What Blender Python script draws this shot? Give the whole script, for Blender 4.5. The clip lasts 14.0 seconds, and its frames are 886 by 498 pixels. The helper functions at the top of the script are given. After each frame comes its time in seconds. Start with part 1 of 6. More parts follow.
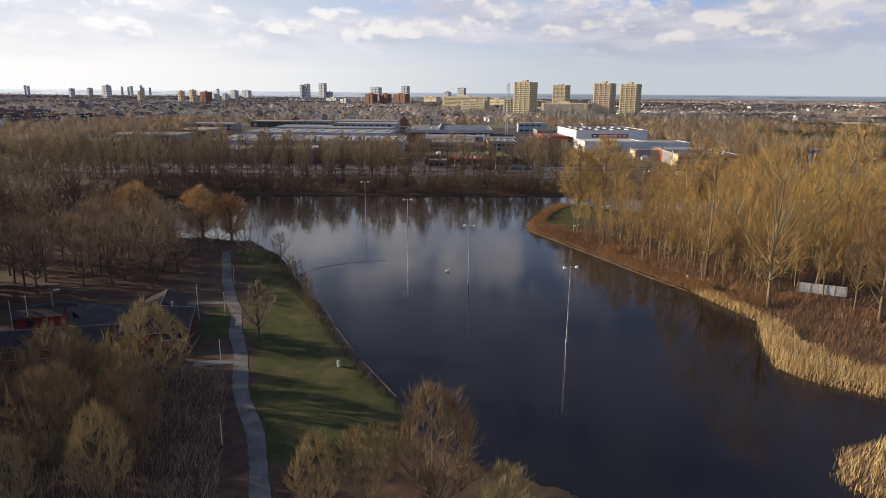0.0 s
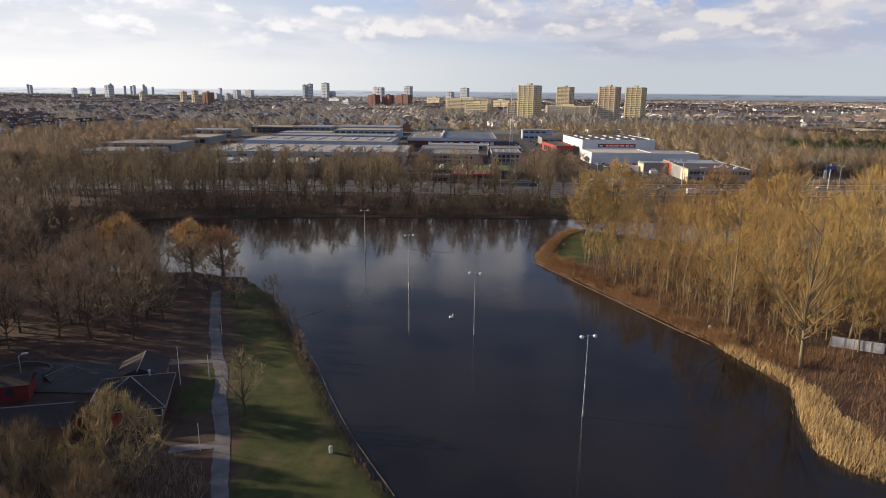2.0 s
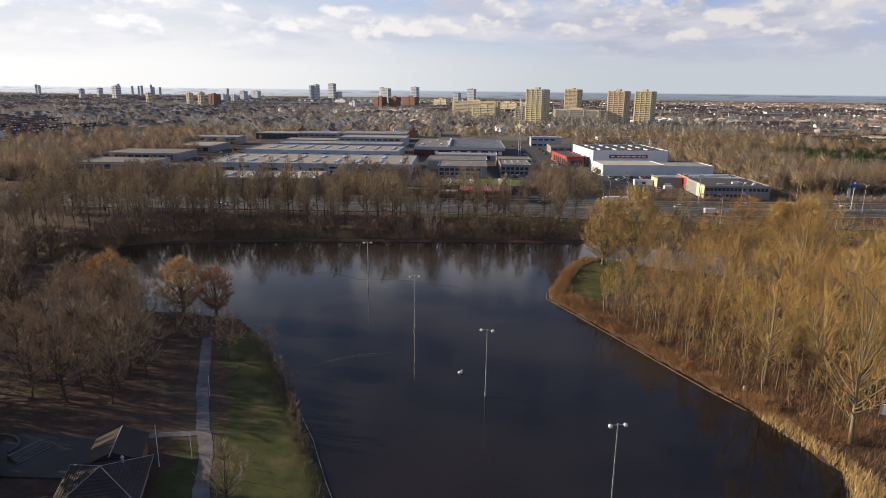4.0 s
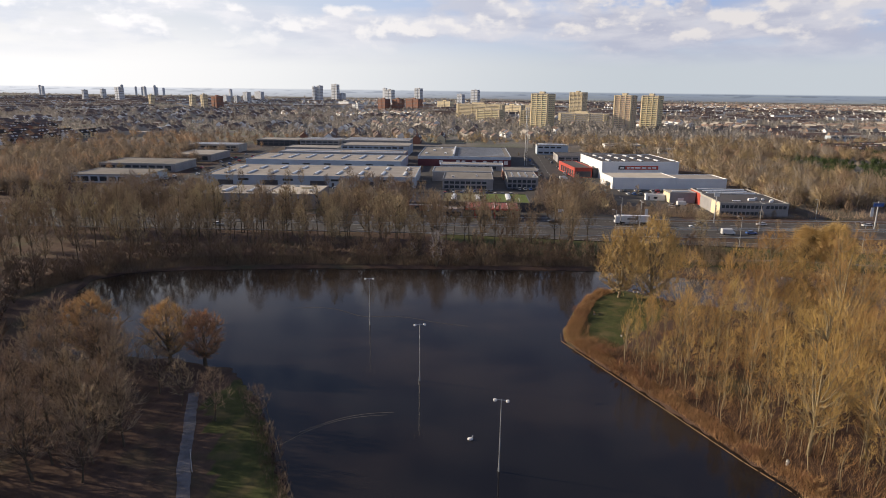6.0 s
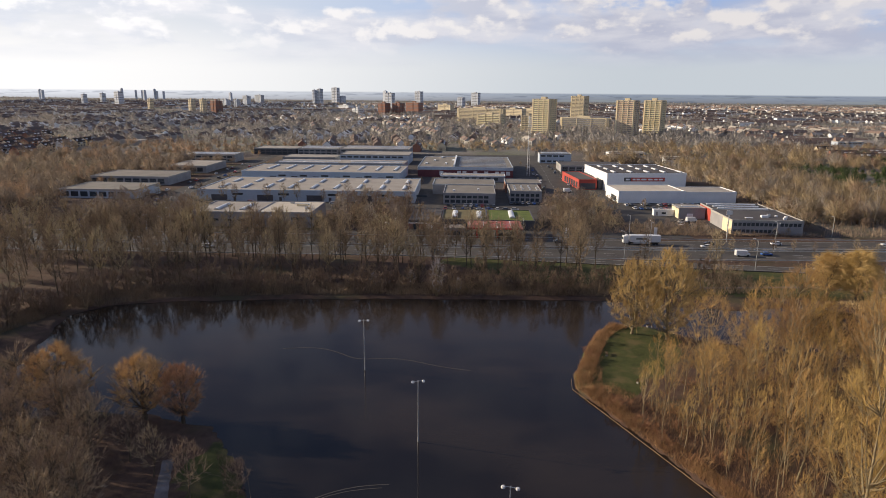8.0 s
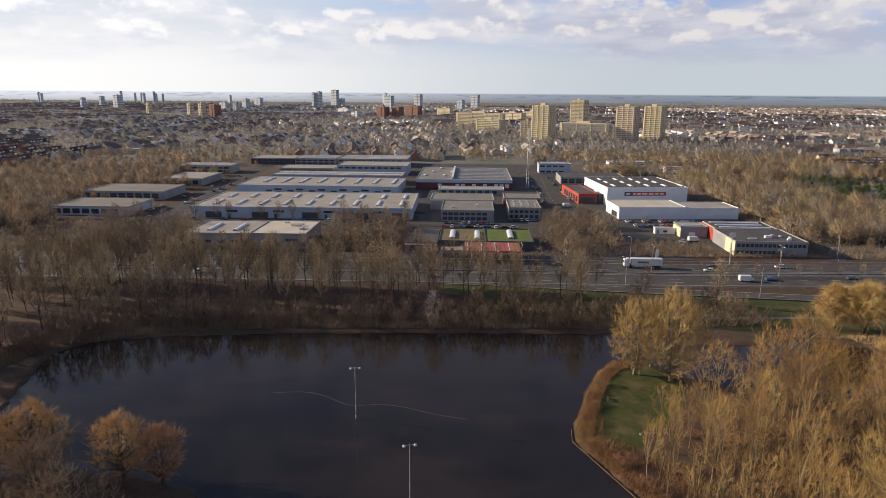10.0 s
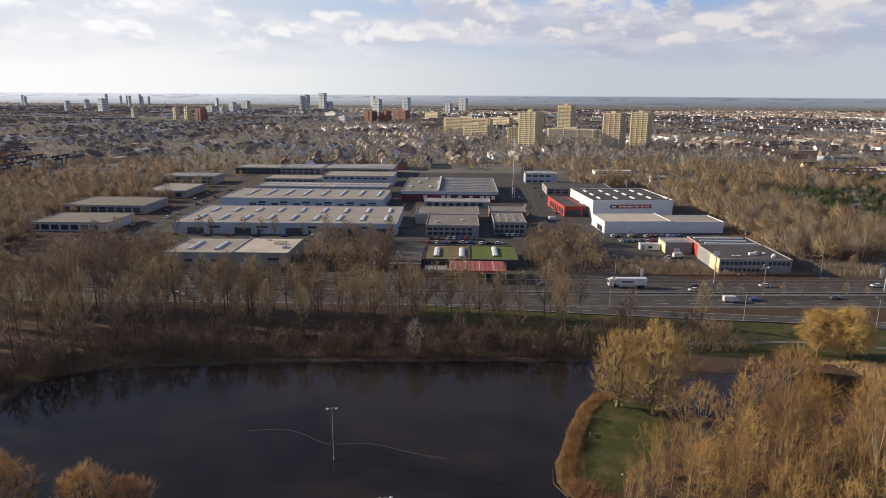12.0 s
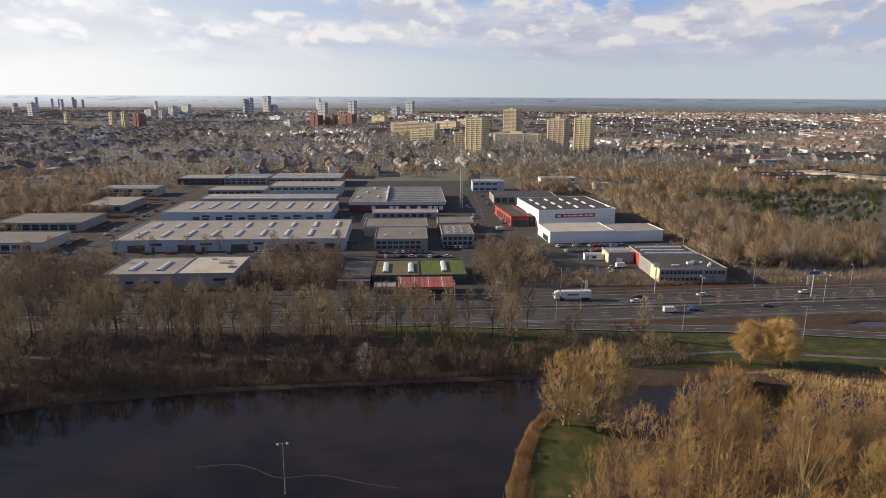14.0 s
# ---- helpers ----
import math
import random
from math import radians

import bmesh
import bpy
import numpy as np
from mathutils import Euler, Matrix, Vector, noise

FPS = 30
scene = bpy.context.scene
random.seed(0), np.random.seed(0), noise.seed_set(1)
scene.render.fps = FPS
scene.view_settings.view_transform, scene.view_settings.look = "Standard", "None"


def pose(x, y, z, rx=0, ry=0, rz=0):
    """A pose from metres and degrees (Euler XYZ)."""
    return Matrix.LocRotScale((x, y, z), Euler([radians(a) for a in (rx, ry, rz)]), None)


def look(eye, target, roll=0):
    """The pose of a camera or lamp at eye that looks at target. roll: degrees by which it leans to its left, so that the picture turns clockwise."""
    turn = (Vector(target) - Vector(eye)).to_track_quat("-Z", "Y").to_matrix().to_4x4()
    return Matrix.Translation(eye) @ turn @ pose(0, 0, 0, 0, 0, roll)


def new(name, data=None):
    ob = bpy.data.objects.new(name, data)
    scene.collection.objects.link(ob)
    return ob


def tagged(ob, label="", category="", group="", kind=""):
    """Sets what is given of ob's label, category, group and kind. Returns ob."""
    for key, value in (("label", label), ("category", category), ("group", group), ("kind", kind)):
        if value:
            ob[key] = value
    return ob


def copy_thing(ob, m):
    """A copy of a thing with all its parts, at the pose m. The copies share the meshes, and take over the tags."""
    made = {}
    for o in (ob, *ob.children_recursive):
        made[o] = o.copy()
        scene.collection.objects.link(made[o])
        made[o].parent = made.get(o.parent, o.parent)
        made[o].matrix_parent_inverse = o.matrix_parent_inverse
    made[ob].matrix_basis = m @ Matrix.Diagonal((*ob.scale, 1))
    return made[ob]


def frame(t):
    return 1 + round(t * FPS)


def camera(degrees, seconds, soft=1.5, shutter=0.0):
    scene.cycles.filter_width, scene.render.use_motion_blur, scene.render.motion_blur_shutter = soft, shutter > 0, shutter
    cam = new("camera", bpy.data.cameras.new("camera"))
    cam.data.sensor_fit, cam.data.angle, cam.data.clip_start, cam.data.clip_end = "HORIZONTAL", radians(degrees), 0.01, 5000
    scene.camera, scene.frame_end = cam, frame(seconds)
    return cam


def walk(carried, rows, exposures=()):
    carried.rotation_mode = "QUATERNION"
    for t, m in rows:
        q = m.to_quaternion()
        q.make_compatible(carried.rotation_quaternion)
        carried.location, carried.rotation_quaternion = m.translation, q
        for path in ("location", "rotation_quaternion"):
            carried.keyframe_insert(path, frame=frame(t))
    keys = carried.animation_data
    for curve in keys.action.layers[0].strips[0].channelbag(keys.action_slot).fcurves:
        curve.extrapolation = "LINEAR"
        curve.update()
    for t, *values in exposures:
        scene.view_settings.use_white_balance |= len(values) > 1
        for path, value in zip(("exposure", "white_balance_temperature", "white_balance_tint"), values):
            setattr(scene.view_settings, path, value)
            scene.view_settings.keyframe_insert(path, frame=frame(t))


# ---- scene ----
cam = camera(69.5, 14.0, soft=0.8)
PATH = [
    (0, (26.645, -226.0, 36.788), (26.602, -224.058, 36.314), 0.5),
    (0.5, (26.43, -223.257, 38.578), (26.388, -221.315, 38.102), 0.4),
    (1, (26.327, -220.521, 40.167), (26.282, -218.58, 39.69), 0.5),
    (1.5, (26.229, -217.737, 41.786), (26.18, -215.796, 41.308), 0.6),
    (2, (26.088, -215.123, 43.504), (26.037, -213.182, 43.026), 0.6),
    (2.5, (25.887, -212.279, 45.019), (25.833, -210.338, 44.54), 0.7),
    (3, (25.651, -209.1, 46.48), (25.591, -207.159, 46.001), 0.7),
    (5.5, (24.192, -193.868, 54.63), (24.114, -191.928, 54.149), 0.7),
    (6, (23.731, -190.312, 55.821), (23.651, -188.372, 55.341), 0.7),
    (6.5, (23.407, -186.558, 57.194), (23.326, -184.618, 56.715), 0.7),
    (7, (23.125, -183.028, 58.541), (23.043, -181.088, 58.063), 0.7),
    (7.5, (23.07, -179.796, 59.893), (22.988, -177.856, 59.416), 0.6),
    (8, (23.191, -177.121, 61.1), (23.108, -175.18, 60.625), 0.5),
    (10.5, (24.439, -167.687, 70.544), (24.356, -165.745, 70.073), 0.4),
    (11, (25.018, -166.224, 72.019), (24.94, -164.281, 71.551), 0.5),
    (11.5, (25.584, -165.37, 73.805), (25.521, -163.427, 73.337), 0.4),
    (12, (25.994, -165.136, 75.472), (25.945, -163.192, 75.005), 0.4),
    (12.5, (26.188, -165.133, 77.121), (26.156, -163.188, 76.656), 0.4),
    (13, (26.481, -165.443, 78.869), (26.491, -163.498, 78.404), 0.3),
    (13.5, (26.582, -165.574, 80.579), (26.649, -163.629, 80.115), 0.3),
    (14, (26.454, -165.419, 82.061), (26.562, -163.476, 81.599), 0.3),
]
walk(cam, [(t, look(eye, target, roll)) for t, eye, target, roll in PATH], [(0, 0.29, 6300, 13), (8, 0.32, 6300, 13), (14, 0.26, 6250, 12)])

import collections

# ---- world, sun, exposure ----
SUN_TO = Vector((-0.95, 0.20, 0.325)).normalized()
sun_elevation = math.asin(SUN_TO.z)
sun_azimuth = math.atan2(SUN_TO.x, SUN_TO.y)

sun = new("sun", bpy.data.lights.new("sun", "SUN"))
sun.data.energy, sun.data.angle, sun.data.color = 5.0, radians(0.6), (1.0, 0.82, 0.58)
sun.matrix_world = look(SUN_TO * 500, (0, 0, 0))


class Nodes:
    """A short way to write node trees."""

    def __init__(self, tree):
        self.tree = tree
        tree.nodes.clear()

    def __call__(self, kind, links=None):
        n = self.tree.nodes.new(kind)
        for key, value in (links or {}).items():
            self.put(n.inputs[key], value)
        return n

    def put(self, socket, value):
        if isinstance(value, bpy.types.NodeSocket):
            self.tree.links.new(value, socket)
        elif isinstance(value, bpy.types.Node):
            self.tree.links.new(value.outputs[0], socket)
        else:
            socket.default_value = value

    def math(self, op, a, b=0.0, c=0.0, clamp=False):
        n = self("ShaderNodeMath")
        n.operation, n.use_clamp = op, clamp
        for i, v in enumerate((a, b, c)):
            self.put(n.inputs[i], v)
        return n.outputs[0]

    def vector(self, op, a, b):
        n = self("ShaderNodeVectorMath", {0: a, 1: b})
        n.operation = op
        return n

    def ramp(self, fac, lo, hi, smooth=True):
        n = self("ShaderNodeMapRange", {"Value": fac, "From Min": lo, "From Max": hi})
        n.interpolation_type = "SMOOTHSTEP" if smooth else "LINEAR"
        return n.outputs[0]

    def mix(self, fac, a, b):
        n = self("ShaderNodeMix")
        n.data_type = "RGBA"
        self.put(n.inputs[0], fac)
        self.put(n.inputs[6], (*a, 1) if isinstance(a, tuple) else a)
        self.put(n.inputs[7], (*b, 1) if isinstance(b, tuple) else b)
        return n.outputs[2]

    def noise(self, vector, scale, detail=4.0, rough=0.55):
        return self("ShaderNodeTexNoise", {"Vector": vector, "Scale": scale, "Detail": detail, "Roughness": rough}).outputs[0]


def build_world():
    world = bpy.data.worlds.new("winter_sky")
    scene.world = world
    world.use_nodes = True
    n = Nodes(world.node_tree)
    co = n("ShaderNodeTexCoord").outputs["Generated"]
    sky = n("ShaderNodeTexSky")
    sky.sky_type, sky.sun_disc = "NISHITA", False
    sky.sun_elevation, sky.sun_rotation = sun_elevation, sun_azimuth
    sky.air_density, sky.dust_density = 1.3, 3.0
    xyz = n("ShaderNodeSeparateXYZ", {0: co})
    z = xyz.outputs[2]
    # cloud cover over the directions: a soft grey layer low down, and heaped clouds with bright tops above it
    sunward = n.vector("DOT_PRODUCT", co, tuple(SUN_TO)).outputs["Value"]
    glow = n.ramp(sunward, -0.05, 0.75)

    def cover(dz, scale, place, detail, rough):
        v = n.vector("ADD", co, (0.0, 0.0, dz)).outputs[0]
        return n.noise(n("ShaderNodeMapping", {"Vector": v, "Scale": scale, "Location": place}).outputs[0], 1.0, detail, rough)
    lump, lump_up = cover(0.0, (13.0, 13.0, 21.0), (2.3, 0.7, 0.9), 5.0, 0.5), cover(0.012, (13.0, 13.0, 21.0), (2.3, 0.7, 0.9), 5.0, 0.5)
    sheet = cover(0.0, (3.0, 3.0, 17.0), (0.4, 5.2, 1.1), 5.0, 0.5)
    shade = cover(0.0, (7.0, 7.0, 30.0), (1.7, 3.1, 0.2), 6.0, 0.55)
    swell = n.math("MULTIPLY_ADD", sheet, 0.7, -0.35)
    heap, heap_up = n.math("ADD", lump, swell), n.math("ADD", lump_up, swell)
    fade = n.math("SUBTRACT", 1.0, n.math("MULTIPLY", 0.9, n.ramp(z, 0.24, 0.34)))
    sheet_mask = n.math("MULTIPLY", n.ramp(sheet, 0.38, 0.56), n.math("MULTIPLY", n.ramp(z, 0.03, 0.065), n.ramp(z, 0.17, 0.105)))
    heap_mask = n.math("MULTIPLY", n.ramp(heap, 0.43, 0.57), n.math("MULTIPLY", n.ramp(z, 0.045, 0.085), fade))
    top = n.ramp(n.math("SUBTRACT", heap, heap_up), -0.02, 0.10)
    grey = n.mix(glow, (5.3, 5.5, 6.4), (8.4, 8.7, 9.1))
    pale = n.mix(glow, (6.9, 6.9, 7.3), (10.2, 10.1, 10.0))
    grey = n.mix(n.ramp(shade, 0.40, 0.62), grey, pale)
    bright = n.mix(glow, (8.6, 8.2, 7.8), (11.2, 11.0, 10.6))
    haze = n.mix(glow, (6.2, 6.7, 6.9), (11.2, 11.0, 10.4))
    blue = n.mix(n.ramp(z, 0.12, 0.34), (3.6, 5.5, 9.2), (1.15, 1.65, 3.2))
    blue = n.mix(n.math("MULTIPLY", glow, n.ramp(z, 0.4, 0.1)), blue, (9.0, 9.4, 9.8))
    clear = n.mix(0.2, blue, sky.outputs[0])
    col = n.mix(n.ramp(z, 0.12, 0.03), clear, haze)
    col = n.mix(n.math("MULTIPLY", sheet_mask, 0.8), col, grey)
    col = n.mix(heap_mask, col, n.mix(top, grey, bright))
    # the far land below the horizon, painted with the blue haze of distance
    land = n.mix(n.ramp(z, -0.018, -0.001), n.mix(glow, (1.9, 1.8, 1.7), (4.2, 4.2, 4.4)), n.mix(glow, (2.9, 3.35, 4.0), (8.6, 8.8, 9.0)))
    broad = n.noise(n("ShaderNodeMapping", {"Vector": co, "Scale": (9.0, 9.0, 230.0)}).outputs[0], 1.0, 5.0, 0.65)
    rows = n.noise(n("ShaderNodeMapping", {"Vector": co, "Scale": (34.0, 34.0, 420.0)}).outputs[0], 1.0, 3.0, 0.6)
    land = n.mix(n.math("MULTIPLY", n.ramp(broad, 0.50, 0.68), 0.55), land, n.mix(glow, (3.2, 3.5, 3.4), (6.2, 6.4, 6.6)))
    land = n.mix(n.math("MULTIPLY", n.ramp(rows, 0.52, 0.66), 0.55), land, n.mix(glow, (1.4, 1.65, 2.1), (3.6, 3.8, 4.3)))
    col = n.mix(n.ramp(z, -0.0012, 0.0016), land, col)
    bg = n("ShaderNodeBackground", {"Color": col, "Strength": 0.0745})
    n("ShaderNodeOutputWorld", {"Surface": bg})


build_world()


# ---- materials ----
def material(name, a, b, scale=1.0, rough=0.85, bump=0.0, fine=None, metal=0.0, per_object=0.0, stretch=(1, 1, 1),
             spec=0.4, dist=0.02, per_island=0.0):
    """Two colours mixed by a coarse and a fine noise in metres, with relief and gloss that vary with them."""
    m = bpy.data.materials.new(name)
    m.use_nodes = True
    n = Nodes(m.node_tree)
    co = n("ShaderNodeTexCoord").outputs["Object"]
    v = n("ShaderNodeMapping", {"Vector": co, "Scale": stretch}).outputs[0]
    big = n.noise(v, 0.22 * scale, 3.0, 0.6)
    small = n.noise(v, (fine or 3.1) * scale, 5.0, 0.65)
    f = n.math("ADD", n.math("MULTIPLY", big, 0.6), n.math("MULTIPLY", small, 0.5))
    col = n.mix(n.ramp(f, 0.36, 0.74, False), a, b)
    if per_object:
        r = n("ShaderNodeObjectInfo").outputs["Random"]
        col = n.mix(per_object, col, n("ShaderNodeHueSaturation", {"Hue": n.math("MULTIPLY_ADD", r, 0.05, 0.475), "Saturation": 1.0,
                    "Value": n.math("MULTIPLY_ADD", r, 0.9, 0.55), "Color": col}).outputs[0])
    if per_island:
        r = n("ShaderNodeNewGeometry").outputs["Random Per Island"]
        col = n.mix(per_island, col, n("ShaderNodeHueSaturation", {"Hue": n.math("MULTIPLY_ADD", r, 0.04, 0.48), "Saturation": 1.0,
                    "Value": n.math("MULTIPLY_ADD", r, 1.3, 0.4), "Color": col}).outputs[0])
    s = n("ShaderNodeBsdfPrincipled", {"Base Color": col, "Metallic": metal,
          "Roughness": n.math("MULTIPLY_ADD", small, 0.2, rough - 0.1, True), "Specular IOR Level": spec})
    if bump:
        n.put(s.inputs["Normal"], n("ShaderNodeBump", {"Height": f, "Strength": bump, "Distance": dist}).outputs[0])
    n("ShaderNodeOutputMaterial", {"Surface": s})
    return m


def glass_material(name, tint=(0.03, 0.04, 0.05), rough=0.08):
    return material(name, tint, tuple(c * 1.8 for c in tint), 0.4, rough + 0.1, spec=0.8)


def twigs_of(name, a, b, own=0.6):
    return material(name, a, b, 0.6, 0.9, per_object=own, per_island=0.2 if own else 0.12)


TWIG = {
    "tan": twigs_of("tan_twigs", (0.27, 0.205, 0.13), (0.40, 0.315, 0.205)),
    "straw": twigs_of("straw_twigs", (0.42, 0.295, 0.12), (0.56, 0.415, 0.185), 0.2),
    "olive": twigs_of("olive_twigs", (0.25, 0.18, 0.095), (0.385, 0.285, 0.16)),
    "pale": twigs_of("pale_grey_twigs", (0.24, 0.215, 0.21), (0.37, 0.335, 0.33)),
    "grey": twigs_of("grey_brown_twigs", (0.27, 0.22, 0.18), (0.40, 0.33, 0.27)),
    "gold": twigs_of("golden_twigs", (0.35, 0.208, 0.073), (0.50, 0.328, 0.124)),
    "brown": twigs_of("brown_twigs", (0.285, 0.21, 0.14), (0.43, 0.325, 0.215)),
    "dark": twigs_of("dark_twigs", (0.165, 0.115, 0.078), (0.265, 0.19, 0.13)),
    "orange": twigs_of("willow_twigs", (0.50, 0.33, 0.15), (0.64, 0.45, 0.22), 0.2),
    "russet": twigs_of("russet_willow_twigs", (0.44, 0.24, 0.12), (0.56, 0.34, 0.18), 0.2),
    "ochre": twigs_of("ochre_twigs", (0.44, 0.30, 0.11), (0.56, 0.40, 0.17), 0.3),
    "red": twigs_of("red_brown_twigs", (0.24, 0.12, 0.06), (0.36, 0.20, 0.10)),
    "green": twigs_of("evergreen_needles", (0.03, 0.05, 0.02), (0.08, 0.11, 0.04)),
}


def distant_twigs(name, a, b):
    """Fine twigs seen from far: part of the light passes through the crown."""
    m = twigs_of(name, a, b, 0.0)
    n = m.node_tree
    s = next(k for k in n.nodes if k.type == "BSDF_PRINCIPLED")
    o = next(k for k in n.nodes if k.type == "OUTPUT_MATERIAL")
    t, mix = n.nodes.new("ShaderNodeBsdfTranslucent"), n.nodes.new("ShaderNodeMixShader")
    n.links.new(s.inputs["Base Color"].links[0].from_socket, t.inputs["Color"])
    mix.inputs[0].default_value = 0.35
    n.links.new(s.outputs[0], mix.inputs[1])
    n.links.new(t.outputs[0], mix.inputs[2])
    n.links.new(mix.outputs[0], o.inputs["Surface"])
    return m


FAR_TWIG = {
    # for the farthest trees: haze is put into this twig colour
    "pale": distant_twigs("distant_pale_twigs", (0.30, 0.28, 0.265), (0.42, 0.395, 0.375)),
    "grey": distant_twigs("distant_grey_twigs", (0.34, 0.295, 0.25), (0.46, 0.405, 0.345)),
    "gold": distant_twigs("distant_golden_twigs", (0.40, 0.30, 0.17), (0.52, 0.41, 0.25)),
    "brown": distant_twigs("distant_brown_twigs", (0.33, 0.26, 0.185), (0.45, 0.365, 0.265)),
    "red": distant_twigs("distant_red_twigs", (0.32, 0.22, 0.155), (0.43, 0.31, 0.22)),
    # darker brown that carries the shade over the western trees
    "umber": distant_twigs("distant_umber_twigs", (0.235, 0.19, 0.15), (0.33, 0.27, 0.215)),
    "green": distant_twigs("distant_needles", (0.05, 0.075, 0.03), (0.10, 0.14, 0.055)),
}
BARK = {
    "pale": material("pale_bark", (0.17, 0.135, 0.085), (0.29, 0.235, 0.14), 1.0, 0.9, 0.5),
    "dark": material("dark_bark", (0.07, 0.055, 0.04), (0.15, 0.12, 0.08), 1.0, 0.9, 0.5),
}
REED = material("dry_reed", (0.38, 0.26, 0.12), (0.62, 0.46, 0.24), 0.8, 0.9, per_island=0.6)
LITTER = material("undergrowth_stems", (0.16, 0.09, 0.05), (0.30, 0.18, 0.09), 0.8, 0.95, per_island=0.6)
GRASS_BLADES = material("grass_blades", (0.075, 0.084, 0.025), (0.14, 0.145, 0.05), 0.8, 0.9, per_island=0.6)
ASPHALT = material("asphalt", (0.058, 0.054, 0.05), (0.105, 0.098, 0.09), 0.7, 0.9, 0.2, 6.0, spec=0.2)
PATH_GREY = material("path_paving", (0.09, 0.083, 0.078), (0.235, 0.225, 0.225), 2.2, 0.9, 0.3, 5.0, spec=0.15)
CONCRETE = material("concrete", (0.28, 0.27, 0.25), (0.42, 0.41, 0.38), 0.8, 0.85, 0.2)
LINE = material("road_paint", (0.28, 0.28, 0.27), (0.48, 0.48, 0.46), 1.0, 0.7)
TIMBER = material("weathered_boards", (0.10, 0.065, 0.035), (0.20, 0.13, 0.07), 1.2, 0.85, 0.4)
STEEL = material("galvanised_steel", (0.42, 0.44, 0.46), (0.60, 0.62, 0.64), 1.0, 0.45, metal=0.6)
WHITE = material("white_cladding", (0.66, 0.68, 0.70), (0.82, 0.83, 0.84), 0.5, 0.6, 0.1)
PALE_BLUE = material("pale_blue_cladding", (0.34, 0.41, 0.50), (0.46, 0.53, 0.61), 0.5, 0.6, 0.1)
DARK_CONCRETE = material("mossy_concrete", (0.10, 0.095, 0.085), (0.18, 0.17, 0.155), 1.0, 0.95, 0.3, spec=0.15)
GREY_WALL = material("grey_wall", (0.22, 0.22, 0.23), (0.34, 0.34, 0.35), 0.6, 0.8, 0.15)
DARK_WALL = material("dark_cladding", (0.06, 0.06, 0.07), (0.11, 0.11, 0.12), 0.6, 0.7, 0.15)
RED_WALL = material("red_cladding", (0.34, 0.045, 0.035), (0.46, 0.08, 0.055), 0.6, 0.6, 0.1)
DARK_RED = material("dark_red_boards", (0.20, 0.035, 0.03), (0.30, 0.06, 0.05), 0.8, 0.8, 0.2)
BRICK_RED = material("red_brick", (0.22, 0.10, 0.07), (0.33, 0.17, 0.12), 1.0, 0.9, 0.3)
CREAM = material("cream_render", (0.62, 0.52, 0.34), (0.76, 0.66, 0.46), 0.7, 0.85, 0.1)
ROOF_GREY = material("gravel_roofing", (0.27, 0.245, 0.215), (0.42, 0.385, 0.335), 0.5, 0.9, 0.2, 4.0)
ROOF_MID = material("weathered_roofing", (0.17, 0.155, 0.135), (0.27, 0.25, 0.215), 0.5, 0.9, 0.2, 4.0)
ROOF_DARK = material("dark_roofing", (0.06, 0.055, 0.055), (0.11, 0.10, 0.095), 0.5, 0.85, 0.2, 4.0)
ROOF_CREAM = material("pale_roofing", (0.46, 0.41, 0.33), (0.62, 0.56, 0.46), 0.5, 0.85, 0.2)
ROOF_GREEN = material("sedum_roofing", (0.07, 0.10, 0.02), (0.15, 0.19, 0.04), 1.5, 0.95, 0.5)
ROOF_BROWN = material("dry_sedum_roofing", (0.12, 0.10, 0.05), (0.20, 0.17, 0.08), 1.5, 0.95, 0.5)
TILE_ROOF = material("clay_roof_tiles", (0.09, 0.068, 0.06), (0.17, 0.125, 0.105), 1.0, 0.9, 0.3, per_object=0.8)
SLATE = material("brown_roof_tiles", (0.05, 0.042, 0.038), (0.095, 0.08, 0.07), 1.0, 0.95, 0.3, spec=0.12)
SKYLIGHT = material("skylight_sheet", (0.55, 0.58, 0.60), (0.72, 0.74, 0.75), 0.6, 0.35)
GLASS = glass_material("dark_window_glass")
RED_TILE = material("red_canopy_sheet", (0.36, 0.08, 0.06), (0.50, 0.14, 0.11), 0.8, 0.6, 0.1)
RUBBER = material("rubber", (0.02, 0.02, 0.02), (0.04, 0.04, 0.04), 1.0, 0.8)
PAINT = {k: material(k + "_car_paint", tuple(x * 0.85 for x in c), c, 0.5, 0.3, spec=0.6) for k, c in {
    "white": (0.75, 0.75, 0.75), "silver": (0.45, 0.46, 0.48), "black": (0.03, 0.03, 0.035), "blue": (0.05, 0.13, 0.4),
    "red": (0.5, 0.05, 0.04), "green": (0.45, 0.6, 0.08), "grey": (0.14, 0.15, 0.16)}.items()}


# ---- small builders ----
def mesh_from(name, verts, faces, mat, smooth=False):
    me = bpy.data.meshes.new(name)
    me.from_pydata([tuple(map(float, v)) for v in verts], [], faces)
    if mat:
        me.materials.append(mat)
    if smooth:
        me.shade_smooth()
    return me


def part(name, bm, mat, parent, label=""):
    me = bpy.data.meshes.new(name)
    bm.normal_update()
    bm.to_mesh(me)
    bm.free()
    me.materials.append(mat)
    ob = new(name, me)
    ob.parent = parent
    return tagged(ob, label)


def add_box(bm, x0, y0, z0, x1, y1, z1, bevel=0.0):
    m = Matrix.Translation(((x0 + x1) / 2, (y0 + y1) / 2, (z0 + z1) / 2)) @ Matrix.Diagonal((x1 - x0, y1 - y0, z1 - z0, 1))
    r = bmesh.ops.create_cube(bm, size=1, matrix=m)
    if bevel:
        edges = list({e for v in r["verts"] for e in v.link_edges})
        bmesh.ops.bevel(bm, geom=edges, offset=bevel, segments=1, affect="EDGES")
    return bm


